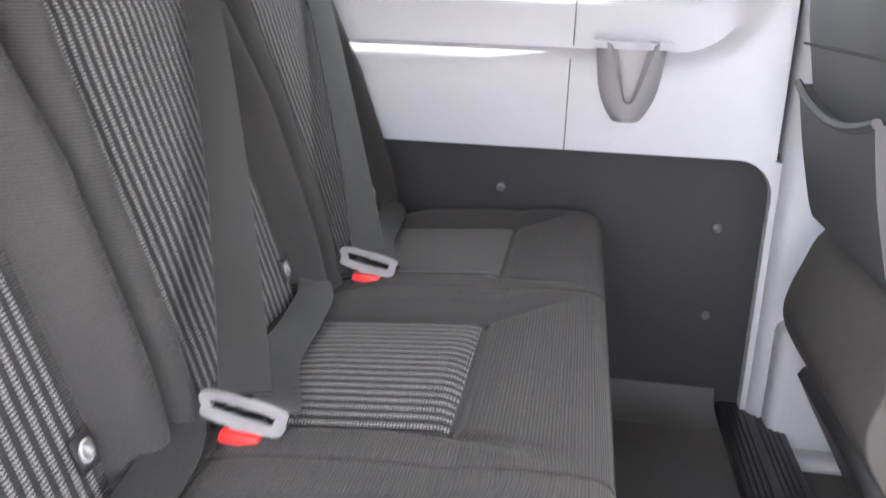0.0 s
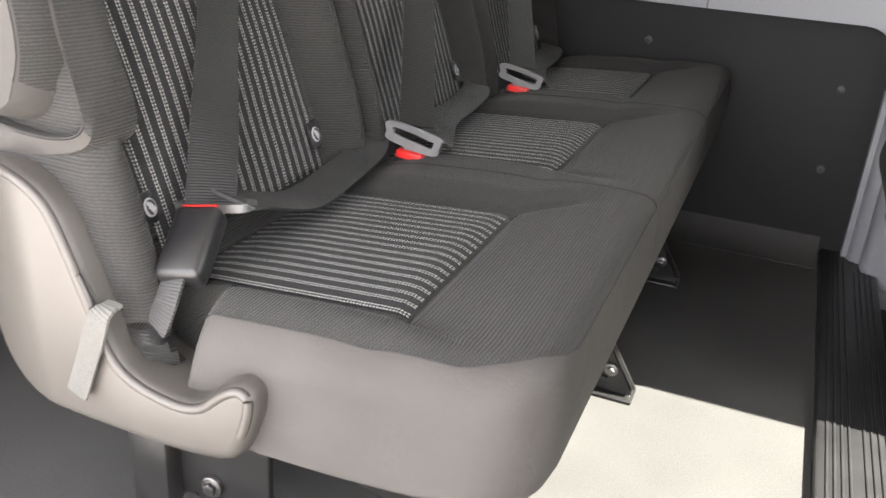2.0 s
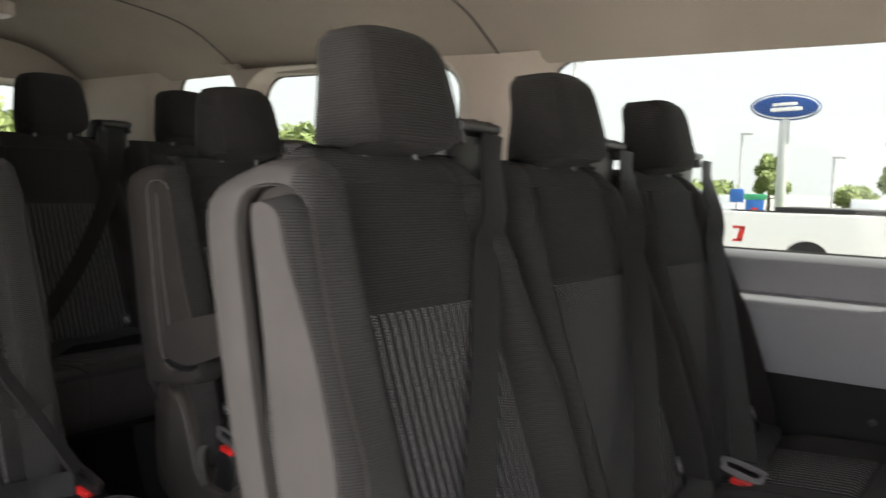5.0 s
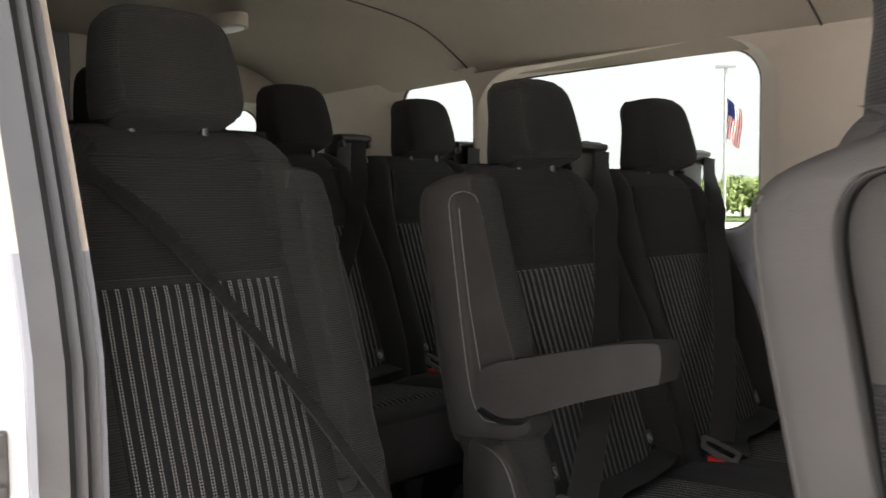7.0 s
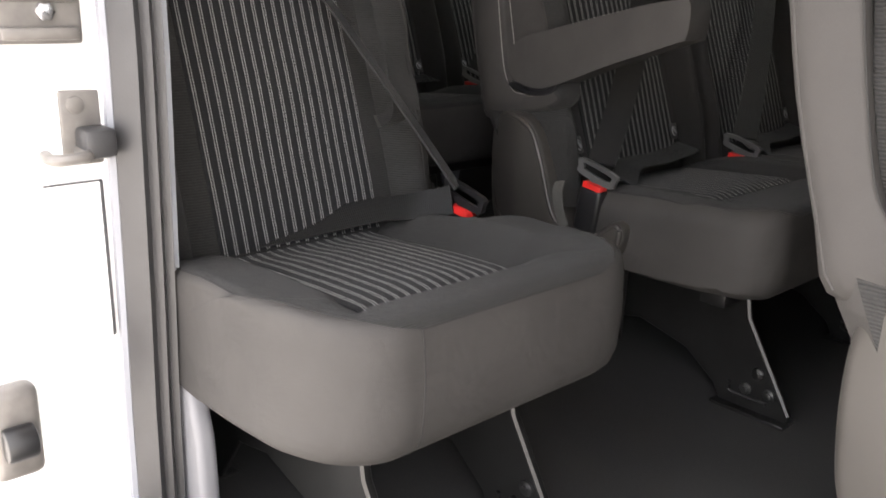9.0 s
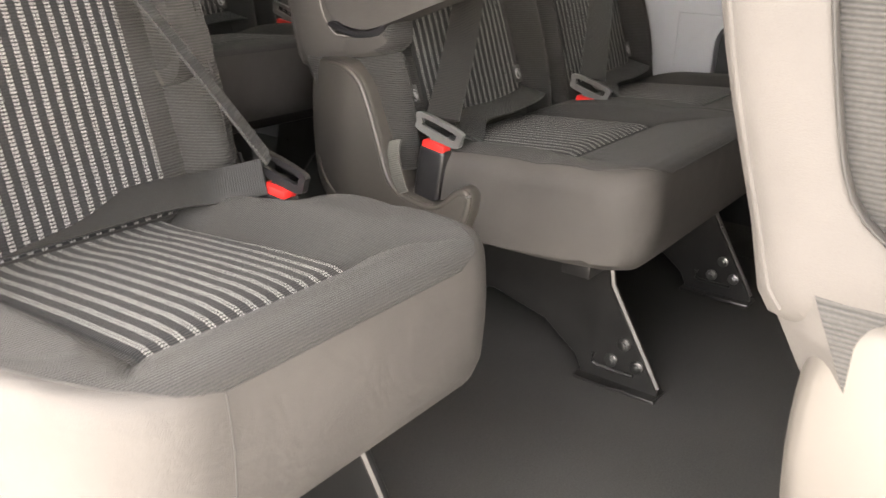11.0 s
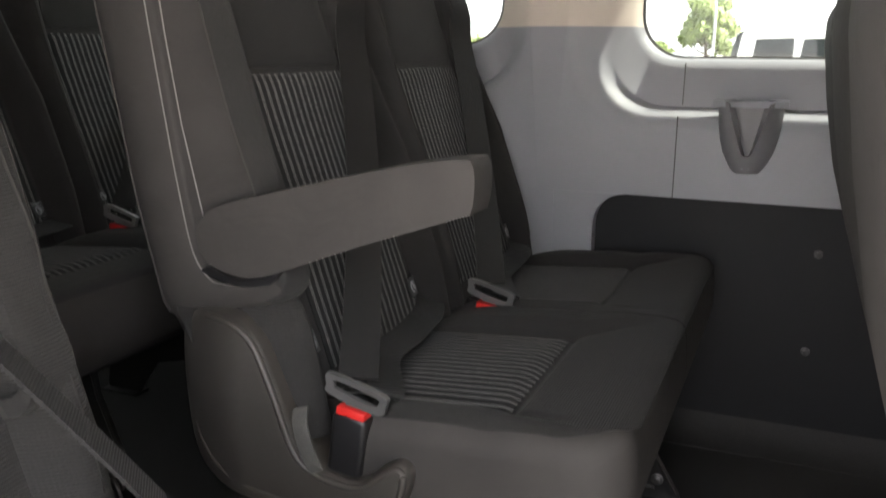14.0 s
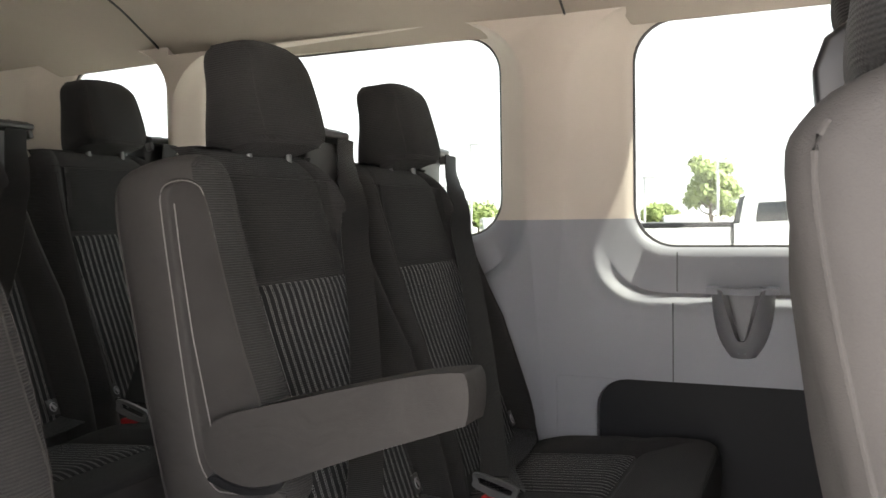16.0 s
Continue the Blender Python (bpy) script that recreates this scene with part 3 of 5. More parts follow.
bm = loft([[(jamb_x(z) - 0.028, -0.822, z), (jamb_x(z) - 0.034, -0.87, z), (jamb_x(z) - 0.036, -0.94, z), (jamb_x(z) - 0.05, -0.975, z), (jamb_x(z) - 0.10, -0.985, z), (-1.0, -0.985, z), (-1.0, -0.86, z), (jamb_x(z) - 0.10, -0.838, z)] for z in ZS])
part("painted_jamb", bm, WHITE_PAINT, door_jamb, "white painted body flange")

# ---------------------------------------------------------------- seats
# a seat's own axes: x forward from the lower back fasteners, y across from its middle, z up from the floor
FRONT = [(0.30, 0.03), (0.34, 0.02), (0.415, -0.004), (0.50, -0.035), (0.60, -0.073), (0.68, -0.101), (0.746, -0.122), (0.85, -0.150), (0.935, -0.168)]
BACK = [(0.30, -0.11), (0.40, -0.152), (0.47, -0.184), (0.60, -0.222), (0.70, -0.241), (0.79, -0.253), (0.84, -0.253), (0.88, -0.252), (0.935, -0.257)]
HALF = 0.2265


def back_half(z):
    return lerp(((0.3, 0.2265), (0.62, 0.2265), (0.80, 0.205), (0.93, 0.180)), z)


def back_front(y, z):
    """The backrest's front surface, with its side bolsters."""
    w = back_half(z)
    k = abs(y) / w
    grow = lerp(((0.3, 0.02), (0.45, 0.04), (0.62, 0.045), (0.80, 0.028), (0.93, 0.008)), z)
    x = lerp(FRONT, z) + grow * bump01(k, 0.67, 0.87)
    x -= 0.007 * math.exp(-((k - 0.69) / 0.028) ** 2)
    x -= 0.004 * math.exp(-((z - 0.748) / 0.006) ** 2) * (k < 0.69)
    x -= 0.006 * (1 - min(1, (k / 0.65)) ** 2) * bump01(z, 0.42, 0.55) * -1
    return x


def backrest_mesh(limit=1.0, wide=1.0):
    """limit: how much of its half width it keeps on the side of an armrest; wide: the same for the other side."""
    rings = []
    zs = [0.32 + 0.0085 * k for k in range(72)] + [0.930, 0.934, 0.936]
    for z in zs:
        w = back_half(z)
        t = min(0.999, max(0, (z - 0.875) / 0.062))
        top = 0.055 * (1 - math.sqrt(1 - t * t))
        side = 0.03 * (1 - math.sqrt(1 - t * t))
        w2, ring = w - side, []
        lim = limit + (0.985 - limit) * (1 - bump01(z, 0.455, 0.50)) if limit < 1 else 1.0
        R = 0.034 if limit != 0.93 else 0.024
        for k in range(45):
            y = -1 + 2 * k / 44
            y = math.copysign(abs(y) ** 0.92, y)
            e = (1 - abs(y)) * w
            y *= lim if y < 0 else wide
            drop = R - math.sqrt(max(0, R * R - (R - min(e, R)) ** 2))
            ring.append((back_front(y * w, z) - drop - top, y * w2, z))
        back_t = min(0.999, max(0, (z - 0.845) / 0.095))
        xb = lerp(BACK, z) + 0.05 * (1 - math.sqrt(1 - back_t * back_t))
        for k in range(17):
            y = 1 - 2 * k / 16
            e = (1 - abs(y)) * w
            y *= lim if y < 0 else wide
            drop = 0.03 - math.sqrt(max(0, 0.03 ** 2 - (0.03 - min(e, 0.03)) ** 2))
            ring.append((xb + drop - 0.036 * (1 - min(1, abs(y)) ** 3) * bump01(z, 0.36, 0.5) * (1 - bump01(z, 0.82, 0.9)), y * w2, z))
        rings.append(ring)
    bm = loft(rings)
    bm.normal_update()
    for f in bm.faces:
        c = f.calc_center_median()
        f.material_index = 1 if c.x < lerp(BACK, c.z) + 0.035 else 0
    return metres_uv(bm, lambda c: c.y, lambda c: c.z)


def sheet(fn, us, vs, drop=0.003):
    """A thin covering laid on a surface, its rim sunk into it."""
    bm = bmesh.new()
    layer = bm.loops.layers.uv.verify()
    g = []
    for i, u in enumerate(us):
        row = []
        for j, v in enumerate(vs):
            rim = i in (0, len(us) - 1) or j in (0, len(vs) - 1)
            row.append((bm.verts.new(fn(u, v, -drop if rim else 0.0018)), u, v))
        g.append(row)
    for i in range(len(us) - 1):
        for j in range(len(vs) - 1):
            q = (g[i][j], g[i + 1][j], g[i + 1][j + 1], g[i][j + 1])
            f = bm.faces.new([a[0] for a in q])
            for l, a in zip(f.loops, q):
                l[layer].uv = (a[1] + 0.5, a[2])
    return bm


def steps(a, b, n):
    return [a, a + 0.0015] + [a + (b - a) * k / n for k in range(1, n)] + [b - 0.0015, b]


TOP = [(-0.02, 0.335), (0.05, 0.349), (0.12, 0.354), (0.2, 0.360), (0.258, 0.364), (0.272, 0.365), (0.30, 0.373), (0.345, 0.382), (0.385, 0.387), (0.408, 0.3865), (0.42, 0.381)]


def cushion_top(x, y, ins=0.272, hump=0.0, pw=0.137, sink=0.0):
    """Height of the cushion; ins: where the striped panel ends; pw: its half width; sink: how far it lies below the rest."""
    if x > 0.2:
        x = 0.2 + (x - 0.2) * 0.072 / (ins - 0.2) if x < ins else 0.272 + (x - ins) * 0.148 / (0.42 - ins)
    z = lerp(TOP, x)
    k = abs(y)
    # side bolsters: they part from the panel's front corners and die out at the front edge
    edge = pw + 0.004 + 0.45 * max(0.0, x - 0.262)
    z += 0.019 * bump01(k, edge - 0.004, edge + 0.042) * (1 - bump01(x, 0.21, 0.425)) * bump01(x, -0.02, 0.12)
    z -= sink * (1 - bump01(k, edge - 0.004, edge + 0.042)) * (1 - bump01(x, 0.25, 0.35)) * bump01(x, -0.02, 0.06)
    z += hump * bump01(y, pw - 0.022, pw + 0.033) * math.exp(-((x - 0.24) / 0.10) ** 2)
    z -= 0.006 * math.exp(-((k - pw - 0.005) / 0.006) ** 2) * (x < 0.275)
    z -= 0.006 * math.exp(-((x - 0.272) / 0.006) ** 2) * (k < pw + 0.008)
    z -= 0.0055 * math.exp(-((k - edge - 0.001) / 0.007) ** 2) * (x >= 0.272) * (1 - bump01(x, 0.33, 0.41)) * (1 - bump01(k, HALF - 0.075, HALF - 0.03))
    z += 0.005 * (1 - (k / pw) ** 2) * (k < pw) * bump01(x, 0.02, 0.12) * (1 - bump01(x, 0.24, 0.27))
    return z


def cushion_mesh(r_left, r_right, ins=0.272, plan=(0.012, 0.012), hump=0.0, low=0.0, notch=0.0, pw=0.137, sink=0.0):
    """r_left, r_right: how round its two ends are; plan: the same for the front corners seen from above."""
    rings = []
    ys = []
    for k in range(111):
        y = -1 + 2 * k / 110
        ys.append(math.copysign(1 - (1 - abs(y)) ** 1.8, y) * HALF)
    xs = [-0.02 + 0.424 * (k / 80) for k in range(81)]
    for y in ys:
        R = r_left if y < 0 else r_right
        e = min(R, HALF - abs(y))
        i = R - math.sqrt(max(0, R * R - (R - e) ** 2))
        P = plan[0] if y < 0 else plan[1]
        e = min(P, HALF - abs(y))
        j = (P - math.sqrt(max(0, P * P - (P - e) ** 2))) * (1.6 if P > 0.08 else 1.0) - i
        j = max(0.0, j)
        ring = [(x - j * (bump01(x, 0.30, 0.40) if P < 0.06 else bump01(x, -0.05, 0.42)) - i * bump01(x, 0.2, 0.42) + (0.0 if x > 0 else i * 0.2), y, cushion_top(x * 0.44 / 0.424 if x > 0 else x, y, ins, hump, pw, sink) - i) for x in xs]
        edge_z = ring[-1][2]
        for x, z in ((0.4085, 0.374), (0.411, 0.36), (0.4135, 0.33), (0.4135, 0.305), (0.411, 0.28), (0.404, 0.262), (0.391, 0.249), (0.365, 0.242), (0.31, 0.237), (0.27, 0.235), (0.2, 0.233), (0.1, 0.235), (-0.02, 0.245)):
            shrink = (edge_z - 0.249) / (edge_z + i - 0.249) if z > 0.249 else 1.0
            ring.append((x - (i + j) * bump01(x, 0.0, 0.36), y, 0.249 + (z - 0.249) * shrink + min(i, 0.02) * 0.6 * (z < 0.25) - low * (z < 0.29)))
        if notch:
            ring = [(x, yy, z if z < 0.3 else max(0.283, z - abs(notch) * (1 - bump01(x, 0.075 if notch > 0 else 0.03, 0.105 if notch > 0 else 0.24)) * (1 - bump01(yy * math.copysign(1, notch), -0.175 if notch > 0 else -0.20, -0.155)))) for x, yy, z in ring]
        rings.append(ring)
    bm = loft(rings)
    layer = bm.loops.layers.uv.verify()
    bm.normal_update()
    n, last = len(rings[0]), len(rings) - 1
    bm.verts.index_update()

    def rim(k, side):
        """How far in from an end the top cloth reaches, at step k towards the front; it sweeps in round the front corner."""
        R, P = (r_left, plan[0]) if side < 0 else (r_right, plan[1])
        u = min(1.0, max(0.0, (k - 81) * 0.0053 / (1.1 * P) + 1))
        return (0.34 * R + 1.1 * P * (1 - math.sqrt(1 - u * u))) if R > 0.005 else 0.0

    def on(e, k, side):
        """A point of the surface, e in from an end, at step k."""
        y = side * (HALF - e)
        j = next(i for i in range(1, len(ys)) if ys[i] >= y - 1e-9)
        t = (y - ys[j - 1]) / (ys[j] - ys[j - 1])
        return Vector(rings[j - 1][k]).lerp(Vector(rings[j][k]), t)

    # cut the surface along the edge of the top cloth, then give each side its material
    inside = {}
    for v in bm.verts:
        k = v.index % n
        inside[v] = HALF - abs(v.co.y) - rim(k, -1 if v.co.y < 0 else 1) if k <= 81 else -1.0
    low_faces = {f for f in bm.faces if len(f.verts) > 4 or min(v.index % n for v in f.verts) >= 81 or max(v.index % n for v in f.verts) > 82}
    crossed = [e for e in bm.edges if all(v.index % n <= 81 for v in e.verts) and inside[e.verts[0]] * inside[e.verts[1]] < -1e-12]
    for e in crossed:
        a, b = e.verts
        fresh = bmesh.utils.edge_split(e, a, inside[a] / (inside[a] - inside[b]))[1]
        inside[fresh] = 0.0
    for f in [f for f in bm.faces if f not in low_faces]:
        cut = [v for v in f.verts if inside[v] == 0.0]
        if len(cut) == 2 and not any(set(e.verts) == set(cut) for e in f.edges):
            bmesh.utils.face_split(f, cut[0], cut[1])
    for f in bm.faces:
        f.material_index = 1 if f in low_faces or sum(inside[v] for v in f.verts) < 0 else 0
        f.smooth = True
        for l in f.loops:
            p = l.vert.co
            l[layer].uv = (p.y, p.x - p.z)
    # the stitched seam where the top cloth meets the smooth sides, and an upright one at a front corner
    near = [on(rim(k, -1), k, -1) for k in range(20, 81)] if r_left > 0.005 else []
    e0, e1 = rim(81, -1), rim(81, 1)
    front = [on(e0 + (HALF - e0) * q / 20, 81, -1) for q in range(20)] + [on(e1 + (HALF - e1) * (20 - q) / 20, 81, 1) for q in range(1, 21)]
    far = [on(rim(k, 1), k, 1) for k in range(80, 19, -1)] if r_right > 0.005 else []
    seam = [p + Vector((0.0, 0.0, 0.0003)) for p in near + front + far]
    upright = [on(max(e0, 0.002), k, -1) for k in range(81, 89)]
    return bm, seam, upright


def headrest_mesh(tall=0.073):
    """A padded block, its sides drawn in a little towards the top."""
    rings = []
    W, D, Hh = 0.096, 0.047, tall
    for k in range(25):
        a = -1 + 2 * k / 24
        a = math.copysign(abs(a) ** 0.6, a) if abs(a) < 1 else a
        q = (1 - abs(a) ** 5.0) ** (1 / 3.2) if abs(a) < 1 else 0.0
        q = max(q, 0.55)
        lean = -0.016 * a
        wide = W * (1.0 - 0.12 * bump01(a, -0.3, 1.0))
        ring = []
        for j in range(48):
            t = 2 * math.pi * j / 48
            c, s = math.cos(t), math.sin(t)
            x = math.copysign(abs(c) ** 0.46, c) * D * (0.35 + 0.65 * q)
            y = math.copysign(abs(s) ** 0.4, s) * wide * (0.62 + 0.38 * q)
            x += 0.012 * (1 - (y / W) ** 2) * (c > 0) * q
            x -= 0.0025 * math.exp(-((abs(y) - 0.068) / 0.004) ** 2) * (c > 0)
            back = (c < 0) * abs(c) * (1 - bump01(a, -0.9, 0.3))
            ring.append((x + lean - 0.034 * back, y, a * Hh * (1 - 0.10 * (y / W) ** 2 * bump01(a, 0.2, 1.0)) - 0.036 * back))
        rings.append(ring)
    seams = [[Vector(ring[j]) for ring in rings[2:23]] for j in (6, 42)]
    return box_uv(loft(rings)), seams


def belt_guide(parent, cy):
    """The black shoulder hood that the belt comes out of, under a rolled lip."""
    o = [(-0.064, 0.895), (-0.069, 0.950), (-0.060, 0.976), (-0.038, 0.992), (0.0, 0.992), (0.012, 0.984), (0.012, 0.974), (-0.004, 0.968), (-0.008, 0.935), (-0.008, 0.895)]
    bm = prism([(x - 0.207, z) for x, z in o], cy - 0.053, cy + 0.053, 0.006, 3)
    g = part("belt_guide", bm, BLACK, parent, "black plastic shoulder belt guide")
    lip = tube([(-0.197, cy - 0.050 + 0.010 * k, 0.9805) for k in range(11)], 0.0075, 10)
    part("rolled_lip", lip, BEZEL, g, "worn glossy lip over the slot")
    for side in (-1, 1):
        part("slot_hook", rbox(0.020, 0.013, 0.024, 0.004, 2, (-0.203, cy + side * 0.045, 0.966), Matrix.Rotation(radians(-12), 4, "Y")), BEZEL, g)
    part("top_groove", rbox(0.036, 0.003, 0.002, 0.0005, 1, (-0.225, cy + 0.004, 0.9930)), RUBBER, g)
    part("rear_cover", rbox(0.03, 0.076, 0.050, 0.010, 3, (-0.260, cy + 0.004, 0.916), Matrix.Rotation(radians(12), 4, "Y")), PLASTIC, g, "grey retractor cover")
    return g


def buckle(parent, x, y, z, lean, tip=0, tongue=TONGUE):
    """A black buckle with its red button and the tongue pushed into it."""
    m = Matrix.Translation((x, y, z)) @ Matrix.Rotation(radians(tip), 4, "X") @ Matrix.Rotation(radians(lean), 4, "Y")
    body = rbox(0.045, 0.026, 0.078, 0.007, 3, (0, 0, -0.036))
    bmesh.ops.transform(body, matrix=m, verts=body.verts)
    b = part("buckle", body, BLACK, parent, "black plastic belt buckle")
    btn = rbox(0.038, 0.020, 0.014, 0.003, 2, (0, -0.001, 0.003)) if not tip else rbox(0.036, 0.012, 0.004, 0.001, 1, (0, -0.004, 0.0022))
    bmesh.ops.transform(btn, matrix=m, verts=btn.verts)
    part("button", btn, RED, b, "red release button")
    # tongue: a plate with a slot for the strap
    t = bmesh.new()
    outer = [(-0.033, 0.018), (-0.038, 0.030), (-0.034, 0.044), (0.034, 0.036), (0.040, 0.024), (0.030, 0.010)]
    inner = [(-0.024, 0.026), (-0.028, 0.031), (-0.026, 0.037), (0.026, 0.030), (0.030, 0.025), (0.023, 0.019)]
    outer, inner = spline(outer, 4), spline(inner, 4)
    rings = [[(p.x, s, p.y) for p in loop] for loop, s in ((outer, -0.004), (outer, 0.004), (inner, 0.003), (inner, -0.003), (outer, -0.004))]
    loft(rings, cap=False, bm=t)
    rbox(0.020, 0.004, 0.018, 0.001, 1, (-0.002, 0, 0.012), bm=t)
    if tip:
        bmesh.ops.rotate(t, verts=t.verts, cent=(0, 0, 0.004), matrix=Matrix.Rotation(radians(-40), 3, "X"))
    bmesh.ops.transform(t, matrix=m, verts=t.verts)
    part("tongue", t, tongue, b, "moulded belt tongue")
    return b


def belts(parent, cy, flip=1, sag=1.75, bx=0.105, bz=0.368, by=None, lean=8, tip=0, tongue=None):
    """Shoulder strap from the guide to the buckle, and the lap strap back across the seat."""
    gy = cy + flip * (0.232 if not tip else 0.222)
    top = gy - flip * (0.026 if not tip else 0.030)
    belt_guide(parent, gy)
    by = cy - flip * 0.222 if by is None else by
    pts, across = [], []
    n = 22
    for k in range(n + 1):
        t = k / n
        z = 0.968 + (bz + (0.005 if tip else 0.04) - 0.968) * t
        y = top + (by + flip * 0.012 - top) * t ** sag
        surf = back_front(max(-back_half(z), min(back_half(z), y - cy)), max(0.36, z)) + 0.006
        x = max(surf, -0.185 + (bx + 0.185) * t - 0.012 * math.sin(math.pi * t))
        pts.append((x, y, z))
        across.append((0.08 + (0.14 if tip else 0.5) * bump01(t, 0.04, 0.4 if tip else 0.2) + (0.5 if tip else 0.14) * bump01(t, 0.75, 1), 0.95 - (0.5 * bump01(t, 0.75, 1) if tip else 0.2 * bump01(t, 0.04, 0.2) + 0.3 * bump01(t, 0.75, 1)), 0.0) if flip > 0 else (0.15 + 0.55 * bump01(t, 0.05, 0.4), -0.75, 0.0))
    part("shoulder_belt", ribbon(spline(pts, 2, closed=False), [a for a in across for _ in (0, 1)][:-1], 0.047), WEB, parent, "black woven shoulder strap")
    low = bz if tip == 0 else bz - 0.012
    lap = spline([(bx + 0.02, by + flip * 0.02, low + 0.024), (bx + 0.012, by + flip * 0.06, low + 0.010), (0.062, by + flip * 0.14, 0.384), (0.052, by + flip * 0.24, 0.382), (0.042, by + flip * 0.33, 0.386), (0.012, by + flip * 0.40, 0.384), (-0.03, by + flip * 0.43, 0.37)], 6, closed=False)
    if flip < 0:
        lap = spline([(bx - 0.01, by - 0.012, bz + 0.02), (bx - 0.06, by - 0.04, bz + 0.004), (0.035, by - 0.09, 0.372), (0.012, by - 0.17, 0.362), (0.0, by - 0.30, 0.356), (-0.02, by - 0.42, 0.352)], 6, closed=False)
    part("lap_belt", ribbon(lap, (0.93, 0, -0.2) if flip > 0 else (0.75, 0.1, -0.55), 0.046 if flip > 0 else 0.040), WEB, parent, "black woven lap strap")
    buckle(parent, bx, by, bz, lean, tip, tongue or TONGUE)
    foot = by - 0.066 if tip else by
    stalk = spline([(bx + 0.012 if tip else bx - 0.012, foot + 0.006 if tip else by, bz - 0.038 if tip else bz - 0.06), (bx + 0.012 if tip else bx - 0.03, foot - 0.012 if tip else by, bz - 0.065 if tip else bz - 0.10), (bx - 0.01, foot - 0.016 if tip else by, 0.30), (bx - 0.03, foot if tip else by, 0.235)], 4, closed=False)
    part("buckle_strap", ribbon(stalk, (1, 0, 0.3), 0.026), WEB_DARK, parent, "dark grey buckle strap")
    if tip:
        rng = random.Random(5)
        fold = [[1 + 0.22 * math.sin(3 * a + 1.7 * k) + rng.uniform(-0.09, 0.09) for a in [2 * math.pi * j / 20 for j in range(20)]] for k in range(9)]
        rings = [[(bx - 0.012 + 0.034 * fat * fold[k][j] * math.cos(2 * math.pi * j / 20), foot - 0.012 + 0.017 * fat * fold[k][j] * math.sin(2 * math.pi * j / 20), z) for j in range(20)]
                 for k, (fat, z) in enumerate(((0.55, 0.256), (0.95, 0.262), (1.0, 0.276), (0.86, 0.288), (1.0, 0.300), (0.9, 0.312), (0.98, 0.322), (0.75, 0.332), (0.4, 0.336)))]
        part("anchor_boot", box_uv(loft(rings)), WEB, parent, "crumpled black cloth boot at the buckle's foot")
        part("anchor_bolt", cylinder(0.007, 0.030, 10, 0.001, (bx + 0.020, foot - 0.018, 0.272)), CHROME, parent, "bright bolt at the buckle's foot")


def seat_unit(parent, cy, end_left=0.014, end_right=0.014, head=0.006, limit=1.0, ins=0.272, plan=(0.012, 0.012), wide=1.0, hump=0.0, low=0.0, notch=0.0, tall=1.0, studs=True, foot=0.372, pw=0.137, sink=0.0, bw=(0.150, 0.150), rise=0.0):
    """One seating place: backrest, cushion, striped inserts, headrest, fasteners."""
    m = Matrix.Translation((0, cy, 0))
    stretch = Matrix.Translation((0, cy, 0.36 * (1 - tall))) @ Matrix.Diagonal((1, 1, tall, 1))
    b = part("backrest", backrest_mesh(limit, wide), [CLOTH, VINYL], parent, "charcoal ribbed cloth backrest", where=stretch)
    stripes = sheet(lambda y, z, o: (back_front(y, z) + o, y, z), steps(-bw[0], bw[1], 30), steps(foot, 0.744, 24))
    part("striped_panel", stripes, STRIPE, b, "black cloth with pale stitched stripes")
    up = sheet(lambda y, z, o: (back_front(y, z) + o, y * (1 - 0.5 * (z - 0.75)), z), steps(-0.147, 0.147, 24), steps(0.752, 0.896, 14))
    part("upper_panel", up, CLOTH_TOP, b, "plain ribbed charcoal cloth")
    part("seam", tube([(back_front(y, 0.897) + 0.0012 - 0.004 * (abs(y) > 0.15), y, 0.897) for y in [-0.165 + 0.0165 * k for k in range(21)]], 0.0012, 6), THREAD, b, "stitched seam under the top edge")
    pad, seam, upright = cushion_mesh(end_left, end_right, ins, plan, hump, low, notch, pw, sink)
    c = part("cushion", pad, [CLOTH, VINYL], parent, "charcoal cloth seat cushion", where=m)
    part("seam", tube(seam, 0.0009, 6), THREAD, c, "stitched seam")
    if plan[0] > 0.07:
        part("seam", tube(upright, 0.0008, 6), THREAD, c, "upright corner seam")
    for side in (-1, 1):
        line = [(back_front(side * 0.88 * back_half(z), z) + 0.0004, side * 0.88 * back_half(z) * (wide if side > 0 else limit), z) for z in [0.40 + 0.02 * k for k in range(25)]]
        if side > 0 or limit == 1:
            part("seam", tube(line, 0.0009, 6), THREAD, b, "seam down the side bolster")
    ci = sheet(lambda y, x, o: (x * 0.424 / 0.44, y, cushion_top(x, y, ins, hump, pw, sink) + o), steps(-pw, pw, 26), steps(0.0, ins - 0.003, 22))
    part("striped_panel", ci, STRIPE, c, "black cloth with pale stitched stripes")
    for side in (-1, 1) if studs else ():
        y = -0.152 if side < 0 else 0.138
        slope = math.atan2(back_front(y, 0.40) - back_front(y, 0.43), 0.03)
        turn = math.atan2(back_front(y + 0.012, 0.415) - back_front(y - 0.012, 0.415), 0.024)
        at = Matrix.Translation((back_front(y, 0.415) + 0.0055, y, 0.415)) @ Matrix.Rotation(-turn, 4, "Z") @ Matrix.Rotation(-slope, 4, "Y")
        part("badge_tab", rbox(0.003, 0.028, 0.030, 0.001, 2), BLACK, b, "small dark square tab", where=at)
        part("badge", cylinder(0.0092, 0.002, 20, 0.0006, (0.002, 0, 0), "x"), BADGE, b, "pale round child seat anchor badge", where=at)
        part("badge_face", cylinder(0.0074, 0.0012, 18, 0.0003, (0.0029, 0, 0), "x"), BLACK, b, "dark face of the badge", where=at)
